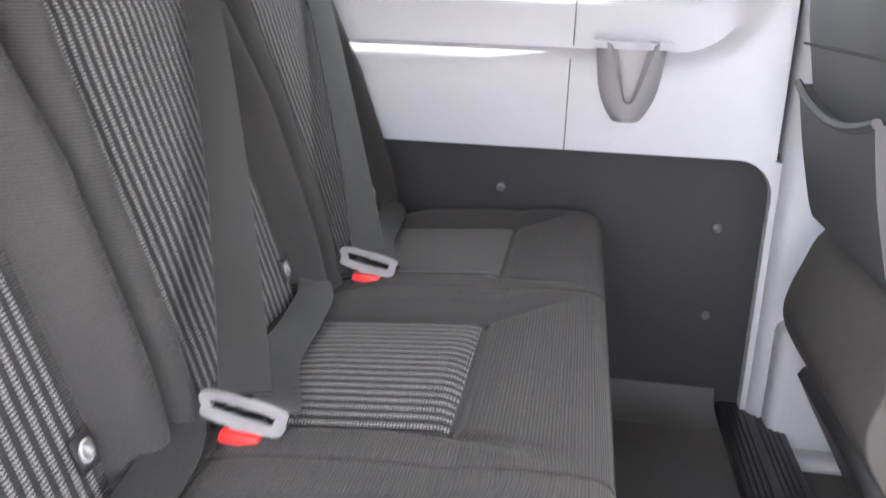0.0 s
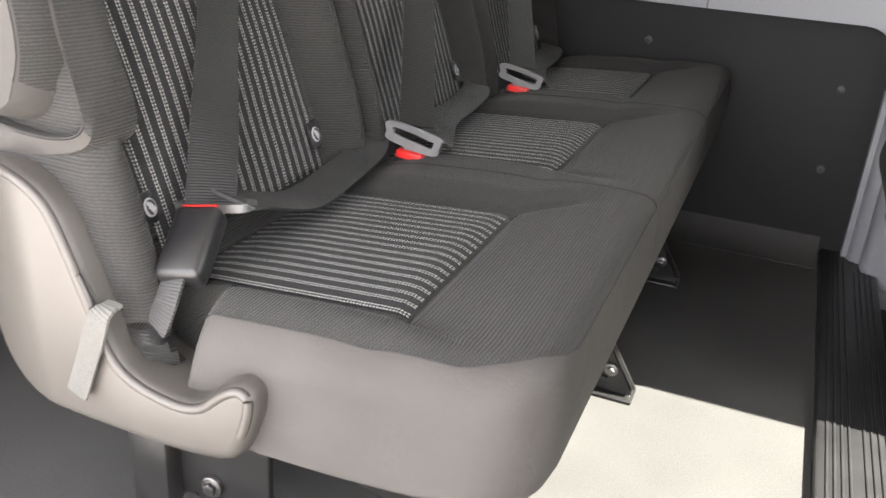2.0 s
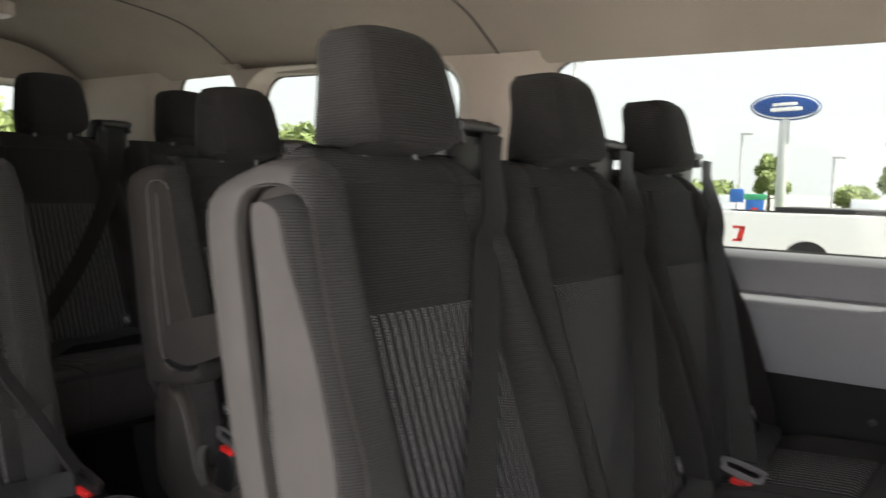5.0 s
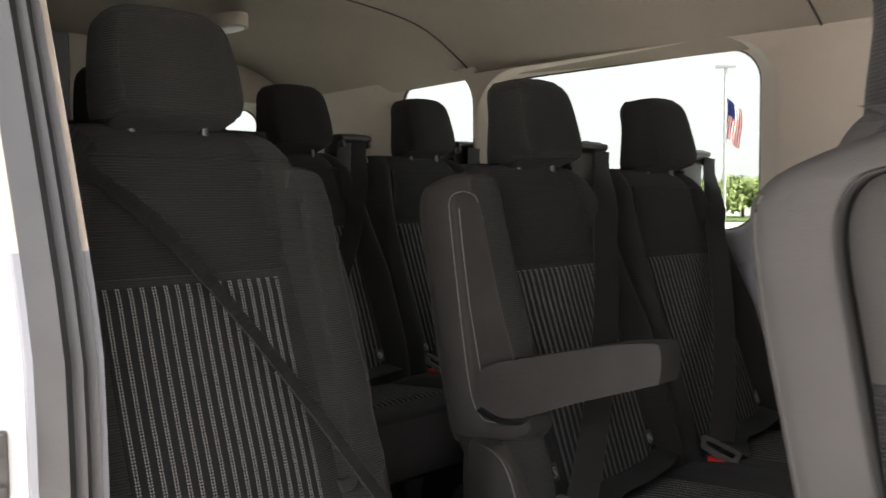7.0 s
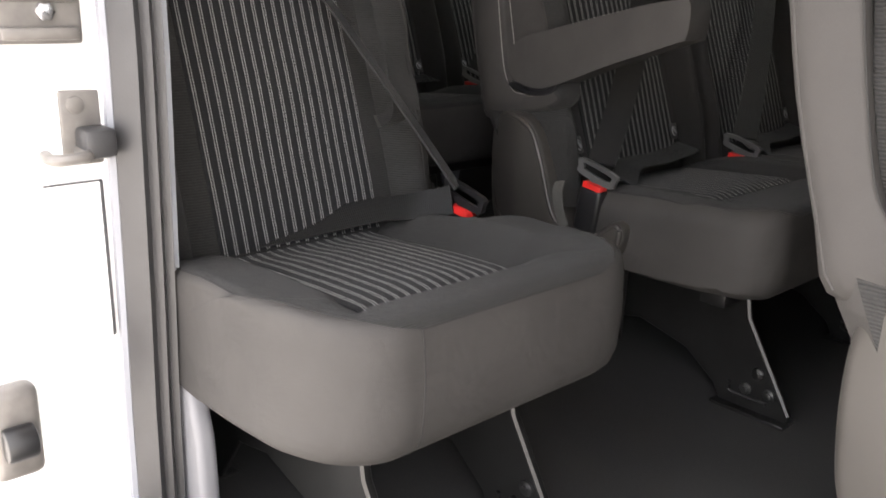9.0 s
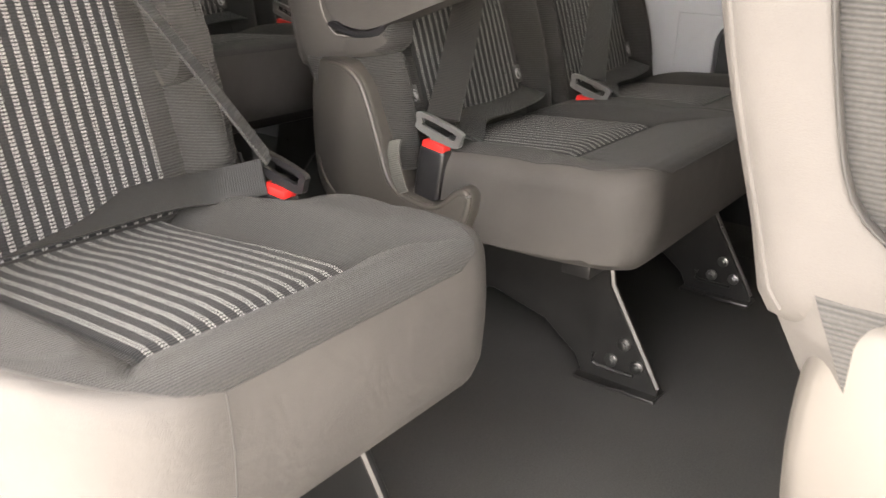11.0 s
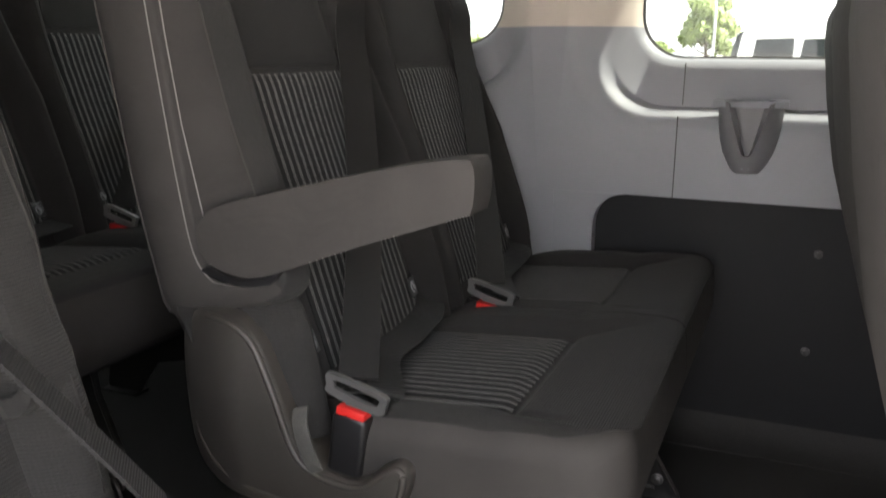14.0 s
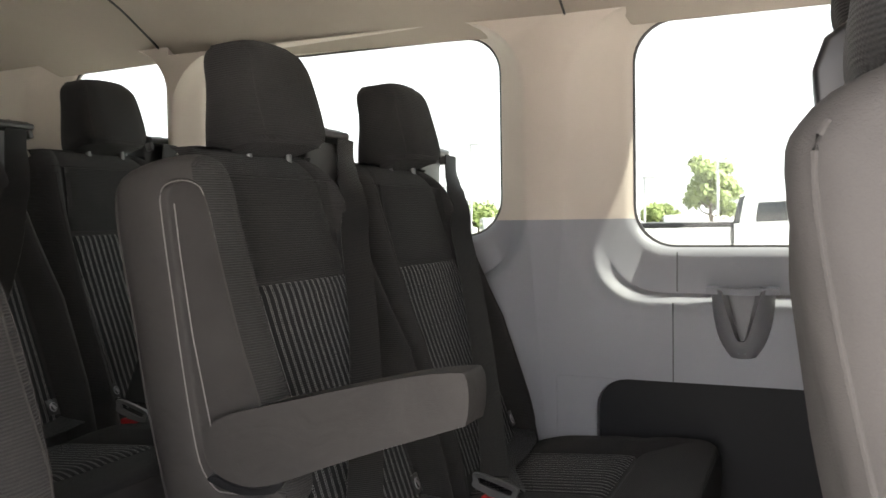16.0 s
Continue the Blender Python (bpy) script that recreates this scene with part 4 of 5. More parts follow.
        mark = rbox(0.001, 0.007, 0.009, 0.0003, 1, (0.0034, 0.001, -0.001), Matrix.Rotation(radians(35), 4, "X"))
        rbox(0.001, 0.004, 0.004, 0.0003, 1, (0.0034, -0.003, 0.004), bm=mark)
        part("mark", mark, BADGE, b, "pale mark on the badge", where=at)
    if head is not None:
        pad, seams = headrest_mesh(0.073 if rise == 0 else 0.078)
        h = part("headrest", pad, CLOTH_TOP, parent, "charcoal cloth padded headrest", where=Matrix.Translation((-0.197, cy + head, 1.0125 + rise + (tall - 1) * 0.6)) @ Matrix.Rotation(radians(-4), 4, "Y"))
        for line in seams:
            part("seam", tube(line, 0.0011, 6), THREAD, h, "stitched headrest seam")
        for side in (-1, 1):
            p = cylinder(0.006, 0.085 + rise, 12, 0, (0.0, side * 0.052, -0.094 - rise / 2))
            part("post", p, POST, h, "bright metal headrest post")
            sl = cylinder(0.013, 0.014, 14, 0.003, (0.0, side * 0.052, -0.105 - rise))
            part("sleeve", sl, BLACK, h, "black headrest sleeve")


def leg(parent, y, lift=0.0):
    """A black steel stand: a raking plate with a bolted foot at its front, a lower one behind."""
    top = 0.235 + lift
    o = [(0.398, 0.0), (0.400, 0.022), (0.385, 0.045), (0.312, 0.165 + lift), (0.30, top), (-0.06, top), (-0.085, 0.16 + lift), (-0.12, 0.022), (-0.12, 0.0), (-0.03, 0.0), (-0.01, 0.03), (0.03, 0.085), (0.10, 0.10), (0.2, 0.075), (0.26, 0.03), (0.275, 0.0)]
    l = part("stand", prism(o, y - 0.004, y + 0.004, 0.0015, 1), BLACK_STEEL, parent, "black painted steel seat stand", smooth=False)
    rim = tube([(0.400, y - 0.006, 0.02), (0.385, y - 0.006, 0.045), (0.312, y - 0.006, 0.165 + lift), (0.30, y - 0.006, top - 0.01)], 0.005, 6)
    part("folded_edge", rim, BLACK_STEEL, l)
    part("foot", rbox(0.135, 0.045, 0.006, 0.002, 2, (0.335, y, 0.003)), BLACK_STEEL, l)
    part("foot", rbox(0.10, 0.045, 0.006, 0.002, 2, (-0.075, y, 0.003)), BLACK_STEEL, l)
    for x, z in ((0.340, 0.074), (0.322, 0.042), (0.364, 0.044)):
        bo = cylinder(0.0105, 0.005, 14, 0.001, (x, y - 0.007, z), "y")
        cylinder(0.006, 0.008, 6, 0.001, (x, y - 0.010, z), "y", bm=bo)
        part("bolt", bo, BOLT, l, "dull steel hexagon bolt")
    bead = tube([(0.292, y - 0.006, 0.045), (0.292, y - 0.006, 0.030), (0.30, y - 0.006, 0.026), (0.36, y - 0.006, 0.026)], 0.0035, 6)
    part("pressed_bead", bead, BLACK_STEEL, l)
    return l


SHELL = [(-0.112, 0.464), (-0.078, 0.470), (-0.048, 0.465), (-0.022, 0.446), (-0.004, 0.410), (0.013, 0.366), (0.030, 0.320), (0.052, 0.300), (0.092, 0.291), (0.118, 0.296), (0.138, 0.314), (0.158, 0.325), (0.172, 0.319), (0.174, 0.302),
         (0.166, 0.274), (0.150, 0.246), (0.10, 0.236), (0.03, 0.235), (-0.05, 0.238), (-0.100, 0.250), (-0.124, 0.278), (-0.134, 0.335), (-0.136, 0.40), (-0.130, 0.443)]
WING = [(-0.188, 0.444), (-0.206, 0.50), (-0.230, 0.60), (-0.247, 0.70), (-0.265, 0.79), (-0.273, 0.850), (-0.267, 0.882), (-0.243, 0.901), (-0.185, 0.916), (-0.130, 0.916), (-0.105, 0.889), (-0.090, 0.83), (-0.064, 0.745), (-0.037, 0.66), (-0.013, 0.59),
        (-0.001, 0.55), (0.008, 0.522), (0.009, 0.50), (-0.002, 0.484), (-0.03, 0.472), (-0.08, 0.46), (-0.135, 0.448)]
WING_DEEP = [(x - 0.014 * bump01(-x, 0.20, 0.255), z - 0.010 * bump01(-x, 0.21, 0.25) * (z > 0.87)) for x, z in WING]
RECESS = [(-0.115, 0.503), (-0.148, 0.530), (-0.167, 0.59), (-0.186, 0.68), (-0.203, 0.77), (-0.214, 0.835), (-0.211, 0.866), (-0.196, 0.883), (-0.165, 0.889), (-0.135, 0.886), (-0.109, 0.868), (-0.094, 0.81), (-0.075, 0.745), (-0.051, 0.68), (-0.027, 0.62),
          (-0.020, 0.58), (-0.004, 0.535), (0.001, 0.513), (-0.010, 0.500), (-0.035, 0.494), (-0.062, 0.494), (-0.090, 0.497)]
RECESS_OPEN = [(-0.100, 0.505), (-0.122, 0.535), (-0.138, 0.61), (-0.152, 0.70), (-0.165, 0.79), (-0.172, 0.845), (-0.173, 0.866), (-0.164, 0.879), (-0.142, 0.884), (-0.120, 0.880), (-0.108, 0.866), (-0.093, 0.81), (-0.076, 0.745), (-0.057, 0.68), (-0.035, 0.62),
               (-0.020, 0.565), (-0.010, 0.53), (-0.010, 0.518), (-0.020, 0.510), (-0.040, 0.505), (-0.062, 0.502), (-0.082, 0.501)]
ARM_UP = [(-0.180, 0.864), (-0.168, 0.79), (-0.152, 0.70), (-0.140, 0.62), (-0.131, 0.57), (-0.116, 0.517), (-0.082, 0.497), (-0.046, 0.508), (-0.026, 0.548), (-0.023, 0.597), (-0.038, 0.656), (-0.062, 0.723), (-0.096, 0.805), (-0.113, 0.856), (-0.134, 0.877), (-0.164, 0.879)]
ARM_FACE = [(-0.174, 0.858), (-0.162, 0.79), (-0.146, 0.70), (-0.133, 0.62), (-0.124, 0.575), (-0.111, 0.530), (-0.084, 0.513), (-0.058, 0.527), (-0.044, 0.564), (-0.046, 0.608), (-0.061, 0.667), (-0.083, 0.735), (-0.118, 0.812), (-0.132, 0.853), (-0.146, 0.868), (-0.164, 0.871)]
ARM_DOWN = [(-0.106, 0.576), (-0.113, 0.552), (-0.100, 0.528), (-0.066, 0.515), (-0.018, 0.518), (0.10, 0.563), (0.222, 0.606), (0.236, 0.613), (0.240, 0.640), (0.237, 0.663), (0.222, 0.667), (0.15, 0.655), (0.0, 0.618), (-0.08, 0.596)]


def end_fittings(parent, ye, arm_down, pivot=True):
    """The outer end of a bench at y = ye: padded wing with the armrest recess, armrest, plastic hinge cover."""
    wing = bmesh.new()
    hollow = RECESS_OPEN if arm_down else RECESS
    o, i = spline(WING_DEEP if not arm_down else WING, 3), spline(hollow, 3)
    def mid(k):
        return [a.lerp(b, k) for a, b in zip(o, i)]
    deep = 0.044
    loops = [(mid(0.95), ye + deep + 0.013), (mid(0.12), ye + deep + 0.009), (o, ye + deep), (o, ye + 0.032), (mid(0.05), ye + 0.015), (mid(0.12), ye + 0.0065), (mid(0.22), ye + 0.002), (mid(0.36), ye), (mid(0.90), ye), (mid(0.97), ye + 0.002), (i, ye + 0.007), (i, ye + (0.018 if arm_down else 0.025)), (mid(0.98), ye + (0.050 if arm_down else 0.028))]
    def turn_in(k, row, y):
        """The rear edge is rounded, the front edge falls away to the cushioned front."""
        if not 2 < row < 9:
            return y
        tight = ye + (0.034, 0.0207, 0.0139, 0.008, 0.0031, 0.0)[row - 3]
        soft = ye + (0.040, 0.038, 0.035, 0.031, 0.026, 0.005)[row - 3]
        return tight + (soft - tight) * bump01(k, 27, 32) * (1 - bump01(k, 44, 50))
    loft([[(p.x, turn_in(k, row, y), p.y) for k, p in enumerate(loop)] for row, (loop, y) in enumerate(loops)], cap=False, bm=wing)
    wing.faces.new([v for v in wing.verts[len(o) * 11:len(o) * 12]])
    wing.faces.ensure_lookup_table()
    for k, f in enumerate(wing.faces):
        f.material_index = 1 if (k // len(o) < 7 and 27 <= k % len(o) < 56) or (k // len(o) == 7 and 27 <= k % len(o) < 52) else 0
    w = part("side_wing", box_uv(wing), [VINYL, CLOTH], parent, "smooth charcoal upholstered backrest side")
    part("seam", tube([(p.x, ye + 0.0105, p.y) for p in mid(0.17)[0:19]], 0.0016, 6), VINYL, w, "welted seam down the rear edge")
    edge = [(p.x, ye - 0.0004 + 0.0056 * bump01(k, 36, 43) * (1 - bump01(k, 58, 66)), p.y) for k, p in enumerate(spline(hollow, 4))]
    part("piping", tube(edge, 0.0009, 6, closed=True), PIPING if arm_down else THREAD, w, "thin piping round the armrest recess")
    if arm_down:
        part("piping", tube([(-0.166, ye + 0.0165, 0.856), (-0.158, ye + 0.0165, 0.79), (-0.142, ye + 0.0165, 0.688), (-0.116, ye + 0.0165, 0.57)], 0.0009, 6), PIPING, w, "thin piping in the armrest recess")
    if arm_down:
        pad = prism(spline(ARM_DOWN, 4), ye - 0.004, ye + 0.050, 0.016, 5)
    else:
        a, f = spline(ARM_UP, 4), spline(ARM_FACE, 4)
        pad = loft([[(p.x + (q.x - p.x) * k, y, p.y + (q.y - p.y) * k) for p, q in zip(a, f)] for k, y in ((0.3, ye + 0.036), (0.0, ye + 0.032), (0.05, ye + 0.022), (0.33, ye + 0.006), (0.68, ye - 0.008), (0.92, ye - 0.0145), (1.0, ye - 0.0165), (1.25, ye - 0.017))])
        for k, face in enumerate(pad.faces):
            face.material_index = 1 if k // len(a) < 5 and 30 <= k % len(a) < 57 else 0
    arm = part("armrest", box_uv(pad), [VINYL, CLOTH], parent, "charcoal armrest folded down" if arm_down else "charcoal armrest folded up")
    if not arm_down:
        line = [(x, ye - 0.0168, z) for x, z in ARM_FACE[7:14]]
        part("seam", tube(spline(line, 4, closed=False), 0.0008, 6), THREAD, arm, "stitched seam down the armrest")
    plate = rbox(0.17, 0.012, 0.15, 0.004, 2, (0.03, ye + 0.085, 0.155))
    rbox(0.05, 0.03, 0.10, 0.006, 2, (-0.02, ye + 0.07, 0.12), bm=plate)
    bracket = part("side_bracket", plate, BLACK_STEEL, parent, "black pressed steel bracket under the seat")
    for x, z in ((0.046, 0.105), (0.085, 0.18)):
        bolt = cylinder(0.013, 0.006, 16, 0.0015, (x, ye + 0.076, z), "y")
        cylinder(0.008, 0.010, 6, 0.001, (x, ye + 0.073, z), "y", bm=bolt)
        part("bolt", bolt, BOLT, bracket, "dull steel hexagon bolt")
    hook = prism(spline([(-0.11, 0.512), (-0.06, 0.500), (-0.012, 0.508), (0.004, 0.530), (-0.004, 0.532), (-0.02, 0.517), (-0.06, 0.510), (-0.10, 0.520)], 3), ye - 0.002, ye + 0.05, 0.003, 2)
    if pivot:
        part("pivot_trim", hook, BLACK, w, "black armrest pivot trim")
    else:
        hook.free()
    s = spline(SHELL, 3)
    body = prism(s, ye - 0.028, ye + 0.05, 0.012, 4)
    for k in range(24):
        bmesh.ops.bisect_plane(body, geom=body.verts[:] + body.edges[:] + body.faces[:], plane_co=(-0.132 + 0.0045 * k, 0, 0), plane_no=(1, 0, 0))
    for v in body.verts:
        q = bump01(-v.co.x, 0.045, 0.165)
        v.co.x -= 0.028 * q
        v.co.y += 0.044 * q
    cover = part("hinge_cover", body, PLASTIC, parent, "charcoal plastic hinge cover")
    lip = []
    for k in range(2, 43):
        along = (s[k + 1] - s[k - 1]).normalized()
        x, z = s[k].x + 0.0065 * along.y, s[k].y - 0.0065 * along.x
        q = bump01(-x, 0.045, 0.165)
        lip.append((x - 0.028 * q, ye - 0.0245 + 0.044 * q, z))
    part("raised_rim", tube(lip, 0.0048, 10), PLASTIC, cover)
    arc = [(x - 0.028 * bump01(-x, 0.045, 0.165), ye - 0.026 + 0.044 * bump01(-x, 0.045, 0.165), z) for x, z in ((-0.122, 0.34), (-0.108, 0.295), (-0.082, 0.270), (-0.03, 0.255), (0.05, 0.247), (0.10, 0.245))]
    if arm_down:
        part("moulded_crease", tube(spline(arc, 5, closed=False), lambda t: 0.0034 * (1 - abs(2 * t - 1) ** 3) + 0.0005, 8), PLASTIC, cover)
    if not arm_down:
        part("release_slot", rbox(0.006, 0.004, 0.030, 0.001, 1, (0.010, ye - 0.0275, 0.375), Matrix.Rotation(radians(-24), 4, "Y")), BLACK, cover, "dark slot in the cover")
    if arm_down:
        tab = spline([(0.030, ye - 0.012, 0.366), (0.036, ye - 0.024, 0.352), (0.045, ye - 0.029, 0.330), (0.054, ye - 0.029, 0.308), (0.058, ye - 0.027, 0.298)], 5, closed=False)
    else:
        tab = spline([(0.034, ye - 0.020, 0.366), (0.029, ye - 0.034, 0.358), (0.013, ye - 0.0345, 0.318), (-0.006, ye - 0.035, 0.272)], 5, closed=False)
    part("pull_tab", ribbon(tab, (1, 0, 0.2), 0.020 if arm_down else 0.022), WEB_GREY, parent, "grey webbing release tab")


def frame_rails(parent, y0, y1, lift=0.0):
    for x in (0.02, 0.30):
        part("frame_rail", rbox(0.045, y1 - y0, 0.03, 0.004, 2, (x, (y0 + y1) / 2, 0.225 + lift)), BLACK_STEEL, parent, "black steel seat frame rail")


# front bench: three places up to the wall
bench = thing("bench_seat", "three-place charcoal cloth van bench with striped panels, armrest folded up", "van seat", pose(0, 0, 0), "passenger seats")
CENTRES = (-0.285, 0.172, 0.629)
for i, cy in enumerate(CENTRES):
    seat_unit(bench, cy, 0.056 if i == 0 else 0.001, 0.02 if i == 2 else 0.001, limit=0.93 if i == 0 else 1.0, plan=(0.065 if i == 0 else 0.001, 0.05 if i == 2 else 0.001), notch=0.075 if i == 0 else 0)
    belts(bench, cy, sag=1.5 if i == 0 else 1.75, bx=0.042 if i == 0 else 0.077, by=-0.416 if i == 0 else cy - 0.197, bz=0.411 if i == 0 else 0.366, lean=-14 if i == 0 else 4, tip=-56 if i == 0 else 0, tongue=TONGUE_DARK if i == 0 else TONGUE)
end_fittings(bench, -0.507, False, pivot=False)
frame_rails(bench, -0.46, 0.82)
for y in (-0.33, 0.122, 0.569):
    leg(bench, y)

# second row: two places by the wall, armrest down
pair = thing("bench_seat", "two-place charcoal cloth van bench with its armrest folded down", "van seat", pose(-0.85, 0, 0), "passenger seats")
for i, cy in enumerate(CENTRES[1:]):
    seat_unit(pair, cy, 0.042 if i == 0 else 0.001, 0.02 if i else 0.001, limit=0.82 if i == 0 else 1.0, plan=(0.06 if i == 0 else 0.001, 0.05 if i else 0.001), head=0.036, notch=0.075 if i == 0 else 0, rise=0.0085, bw=(0.130 if i == 0 else 0.150, 0.150))
    belts(pair, cy, bx=0.094, bz=0.364, by=cy - 0.222, tongue=TONGUE_DARK)
end_fittings(pair, -0.050, True)
frame_rails(pair, 0.0, 0.82)
for y in (0.115, 0.557):
    leg(pair, y)

# second row: one place beside the door
single = thing("single_seat", "single charcoal cloth van seat with striped panels beside the door", "van seat", pose(-0.868, 0, 0), "passenger seats")
seat_unit(single, -0.551, 0.018, 0.022, ins=0.310, plan=(0.085, 0.075), hump=0.008, low=0.012, tall=1.06, notch=-0.03, studs=False, foot=0.342, pw=0.113, sink=0.013, bw=(0.126, 0.126))
belts(single, -0.551, flip=-1, sag=0.6, bx=0.122, bz=0.372, by=-0.358, lean=6, tongue=BLACK)
before = set(bpy.data.objects)
end_fittings(single, 0.340, False, pivot=False)
for ob in set(bpy.data.objects) - before:
    ob.data.transform(Matrix.Diagonal((1, -1, 1, 1)))
    ob.data.flip_normals()
frame_rails(single, -0.73, -0.37)
for y in (-0.665, -0.432):
    leg(single, y)

# third row, on taller stands
third = thing("bench_seat", "three-place charcoal cloth rear bench on taller stands", "van seat", pose(-1.63, 0, 0.062), "passenger seats")
for i, cy in enumerate(CENTRES):
    seat_unit(third, cy, 0.034 if i == 0 else 0.001, 0.03 if i == 2 else 0.001, head=0.026, rise=0.0145, plan=(0.04 if i == 0 else 0.001, 0.04 if i == 2 else 0.001))
    belts(third, cy)
frame_rails(third, -0.46, 0.82)
for y in (-0.33, 0.122, 0.569):
    leg(third, y, 0.062).location.z = -0.062

# ---------------------------------------------------------------- small fittings inside
def cup_holder(x):
    """A funnel-shaped holder on the side wall, open at the front in a V."""
    bm = bmesh.new()
    n, lv = 28, 14
    def at(t, a, thick):
        z = 0.688 - 0.135 * t
        w = (0.060 - 0.010 * t - 0.026 * t ** 4) - thick
        d = (0.080 - 0.030 * t - 0.016 * t ** 4) - thick
        return Vector((x + w * math.cos(a), 0.862 - d * math.sin(a), z))
    def cut(a):
        """How far down the rim starts at this angle."""
        k = abs(a - math.pi / 2) / (math.pi / 2)
        return 0.74 if k < 0.12 else max(0.0, 0.74 * (1 - (k - 0.12) / 0.32))
    grid = {}
    for s, thick in enumerate((0.0, 0.017)):
        for i in range(n + 1):
            a = math.pi * i / n
            t0 = cut(a)
            for j in range(lv + 1):
                t = t0 + (1 - t0) * j / lv
                grid[s, i, j] = bm.verts.new(at(t, a, thick))
    for i in range(n):
        for j in range(lv):
            for s in (0, 1):
                bm.faces.new((grid[s, i, j], grid[s, i + 1, j], grid[s, i + 1, j + 1], grid[s, i, j + 1]))
        bm.faces.new((grid[0, i, 0], grid[0, i + 1, 0], grid[1, i + 1, 0], grid[1, i, 0]))
    bm.faces.new([grid[0, i, lv] for i in range(n + 1)])
    bm.faces.new([grid[1, i, lv] for i in range(n + 1)])
    cup = thing("cup_holder", "grey moulded funnel cup holder on the side trim", "cup holder", group="cup holders")
    part("funnel", bm, CUP_GREY, cup)
    mouth = [(x + 0.046 * math.cos(2 * math.pi * k / 32), 0.838 + 0.040 * math.sin(2 * math.pi * k / 32)) for k in range(32)]
    outer = []
    for px, py in mouth:
        f = min(0.066 / max(1e-6, abs(px - x)), (0.030 if py > 0.838 else 0.052) / max(1e-6, abs(py - 0.838)))
        outer.append((x + (px - x) * f, max(0.792 + 0.35 * abs((px - x) * f), 0.838 + (py - 0.838) * f)))
    rim = loft([[(px, py, z) for px, py in loop] for loop, z in ((mouth, 0.680), (mouth, 0.6895), (outer, 0.690), (outer, 0.678), (mouth, 0.680))], cap=False)
    part("mounting_rim", rim, TRIM_GREY, cup, "grey plate round the mouth")
    # plate in the darker grey stands in for shade inside the hollow
    back = prism([(x - 0.047, 0.686), (x + 0.047, 0.686), (x + 0.040, 0.62), (x + 0.022, 0.575), (x - 0.022, 0.575), (x - 0.040, 0.62)], 0.852, 0.862, 0.002, 1)
    part("hollow_back", back, CUP_GREY, cup, "back of the hollow, its shade put in as darker grey")
    part("drain_tab", rbox(0.018, 0.010, 0.020, 0.003, 2, (x, 0.826, 0.572)), TRIM_GREY, cup, "small pale drain tab")
    return cup


cup_holder(0.436)
cup_holder(-0.400)

# fittings on the door jamb
latch = part("striker_plate", rbox(0.006, 0.04, 0.075, 0.004, 2, (-0.7850, -0.853, 0.53)), ZINC, door_jamb, "grey metal striker plate")
part("striker_bar", tube(spline([(-0.7850, -0.890, 0.505), (-0.7550, -0.890, 0.505), (-0.7530, -0.860, 0.507), (-0.7850, -0.858, 0.508)], 5, closed=False), 0.006, 8), ZINC, latch, "worn metal striker bar")
part("guide_wedge", rbox(0.035, 0.032, 0.03, 0.006, 2, (-0.7690, -0.845, 0.517)), DOOR_SEAL, latch, "black rubber guide wedge")
part("screw", cylinder(0.009, 0.006, 12, 0.001, (-0.7830, -0.858, 0.553), "x"), ZINC, latch)
pocket = part("rail_bracket", rbox(0.008, 0.085, 0.062, 0.008, 3, (-0.7790, -0.888, 0.643)), ZINC, door_jamb, "recessed metal bracket")
part("bracket_bar", rbox(0.012, 0.075, 0.022, 0.004, 2, (-0.7740, -0.888, 0.662)), ZINC, pocket)
part("bracket_bar", rbox(0.012, 0.070, 0.012, 0.003, 2, (-0.7740, -0.886, 0.622)), ZINC, pocket)
part("nut", cylinder(0.009, 0.010, 6, 0.001, (-0.7740, -0.880, 0.642), "x"), CHROME, pocket, "hexagon nut")
sticker = part("placard", rbox(0.001, 0.060, 0.172, 0.0, 1, (-0.7875, -0.866, 0.388)), SIGN_WHITE, door_jamb, "white paper placard with a dark edge", smooth=False)
part("placard_edge", rbox(0.0012, 0.0035, 0.172, 0.0, 1, (-0.7868, -0.8375, 0.388)), RUBBER, sticker, smooth=False)
part("placard_edge", rbox(0.0012, 0.058, 0.002, 0.0, 1, (-0.7868, -0.866, 0.474)), RUBBER, sticker, smooth=False)
hinge = part("lower_roller", rbox(0.03, 0.05, 0.10, 0.01, 3, (-0.7750, -0.953, 0.23)), ZINC, door_jamb, "grey roller bracket")
part("roller", cylinder(0.018, 0.03, 16, 0.003, (-0.7550, -0.953, 0.225), "y"), BLACK, hinge, "black roller")
tagged(part("entry_trim", prism([(-0.86, 0.275), (-0.79, 0.262), (-0.755, 0.225), (-0.738, 0.165), (-0.732, 0.06), (-0.730, -0.11), (-0.86, -0.11)], -0.774, -0.749, 0.008, 3), CUP_GREY), "pale grey moulded step trim beside the seat", "trim", kind="structure")

# driver's seat, seen from behind
drv = thing("driver_seat", "dark grey driver's seat with a stitched map pocket", "van seat", pose(0, 0, 0))
SPINE = [(0.42, 0.735), (0.48, 0.712), (0.565, 0.692), (0.65, 0.674), (0.73, 0.657), (0.90, 0.635), (1.0, 0.64)]
rings = []
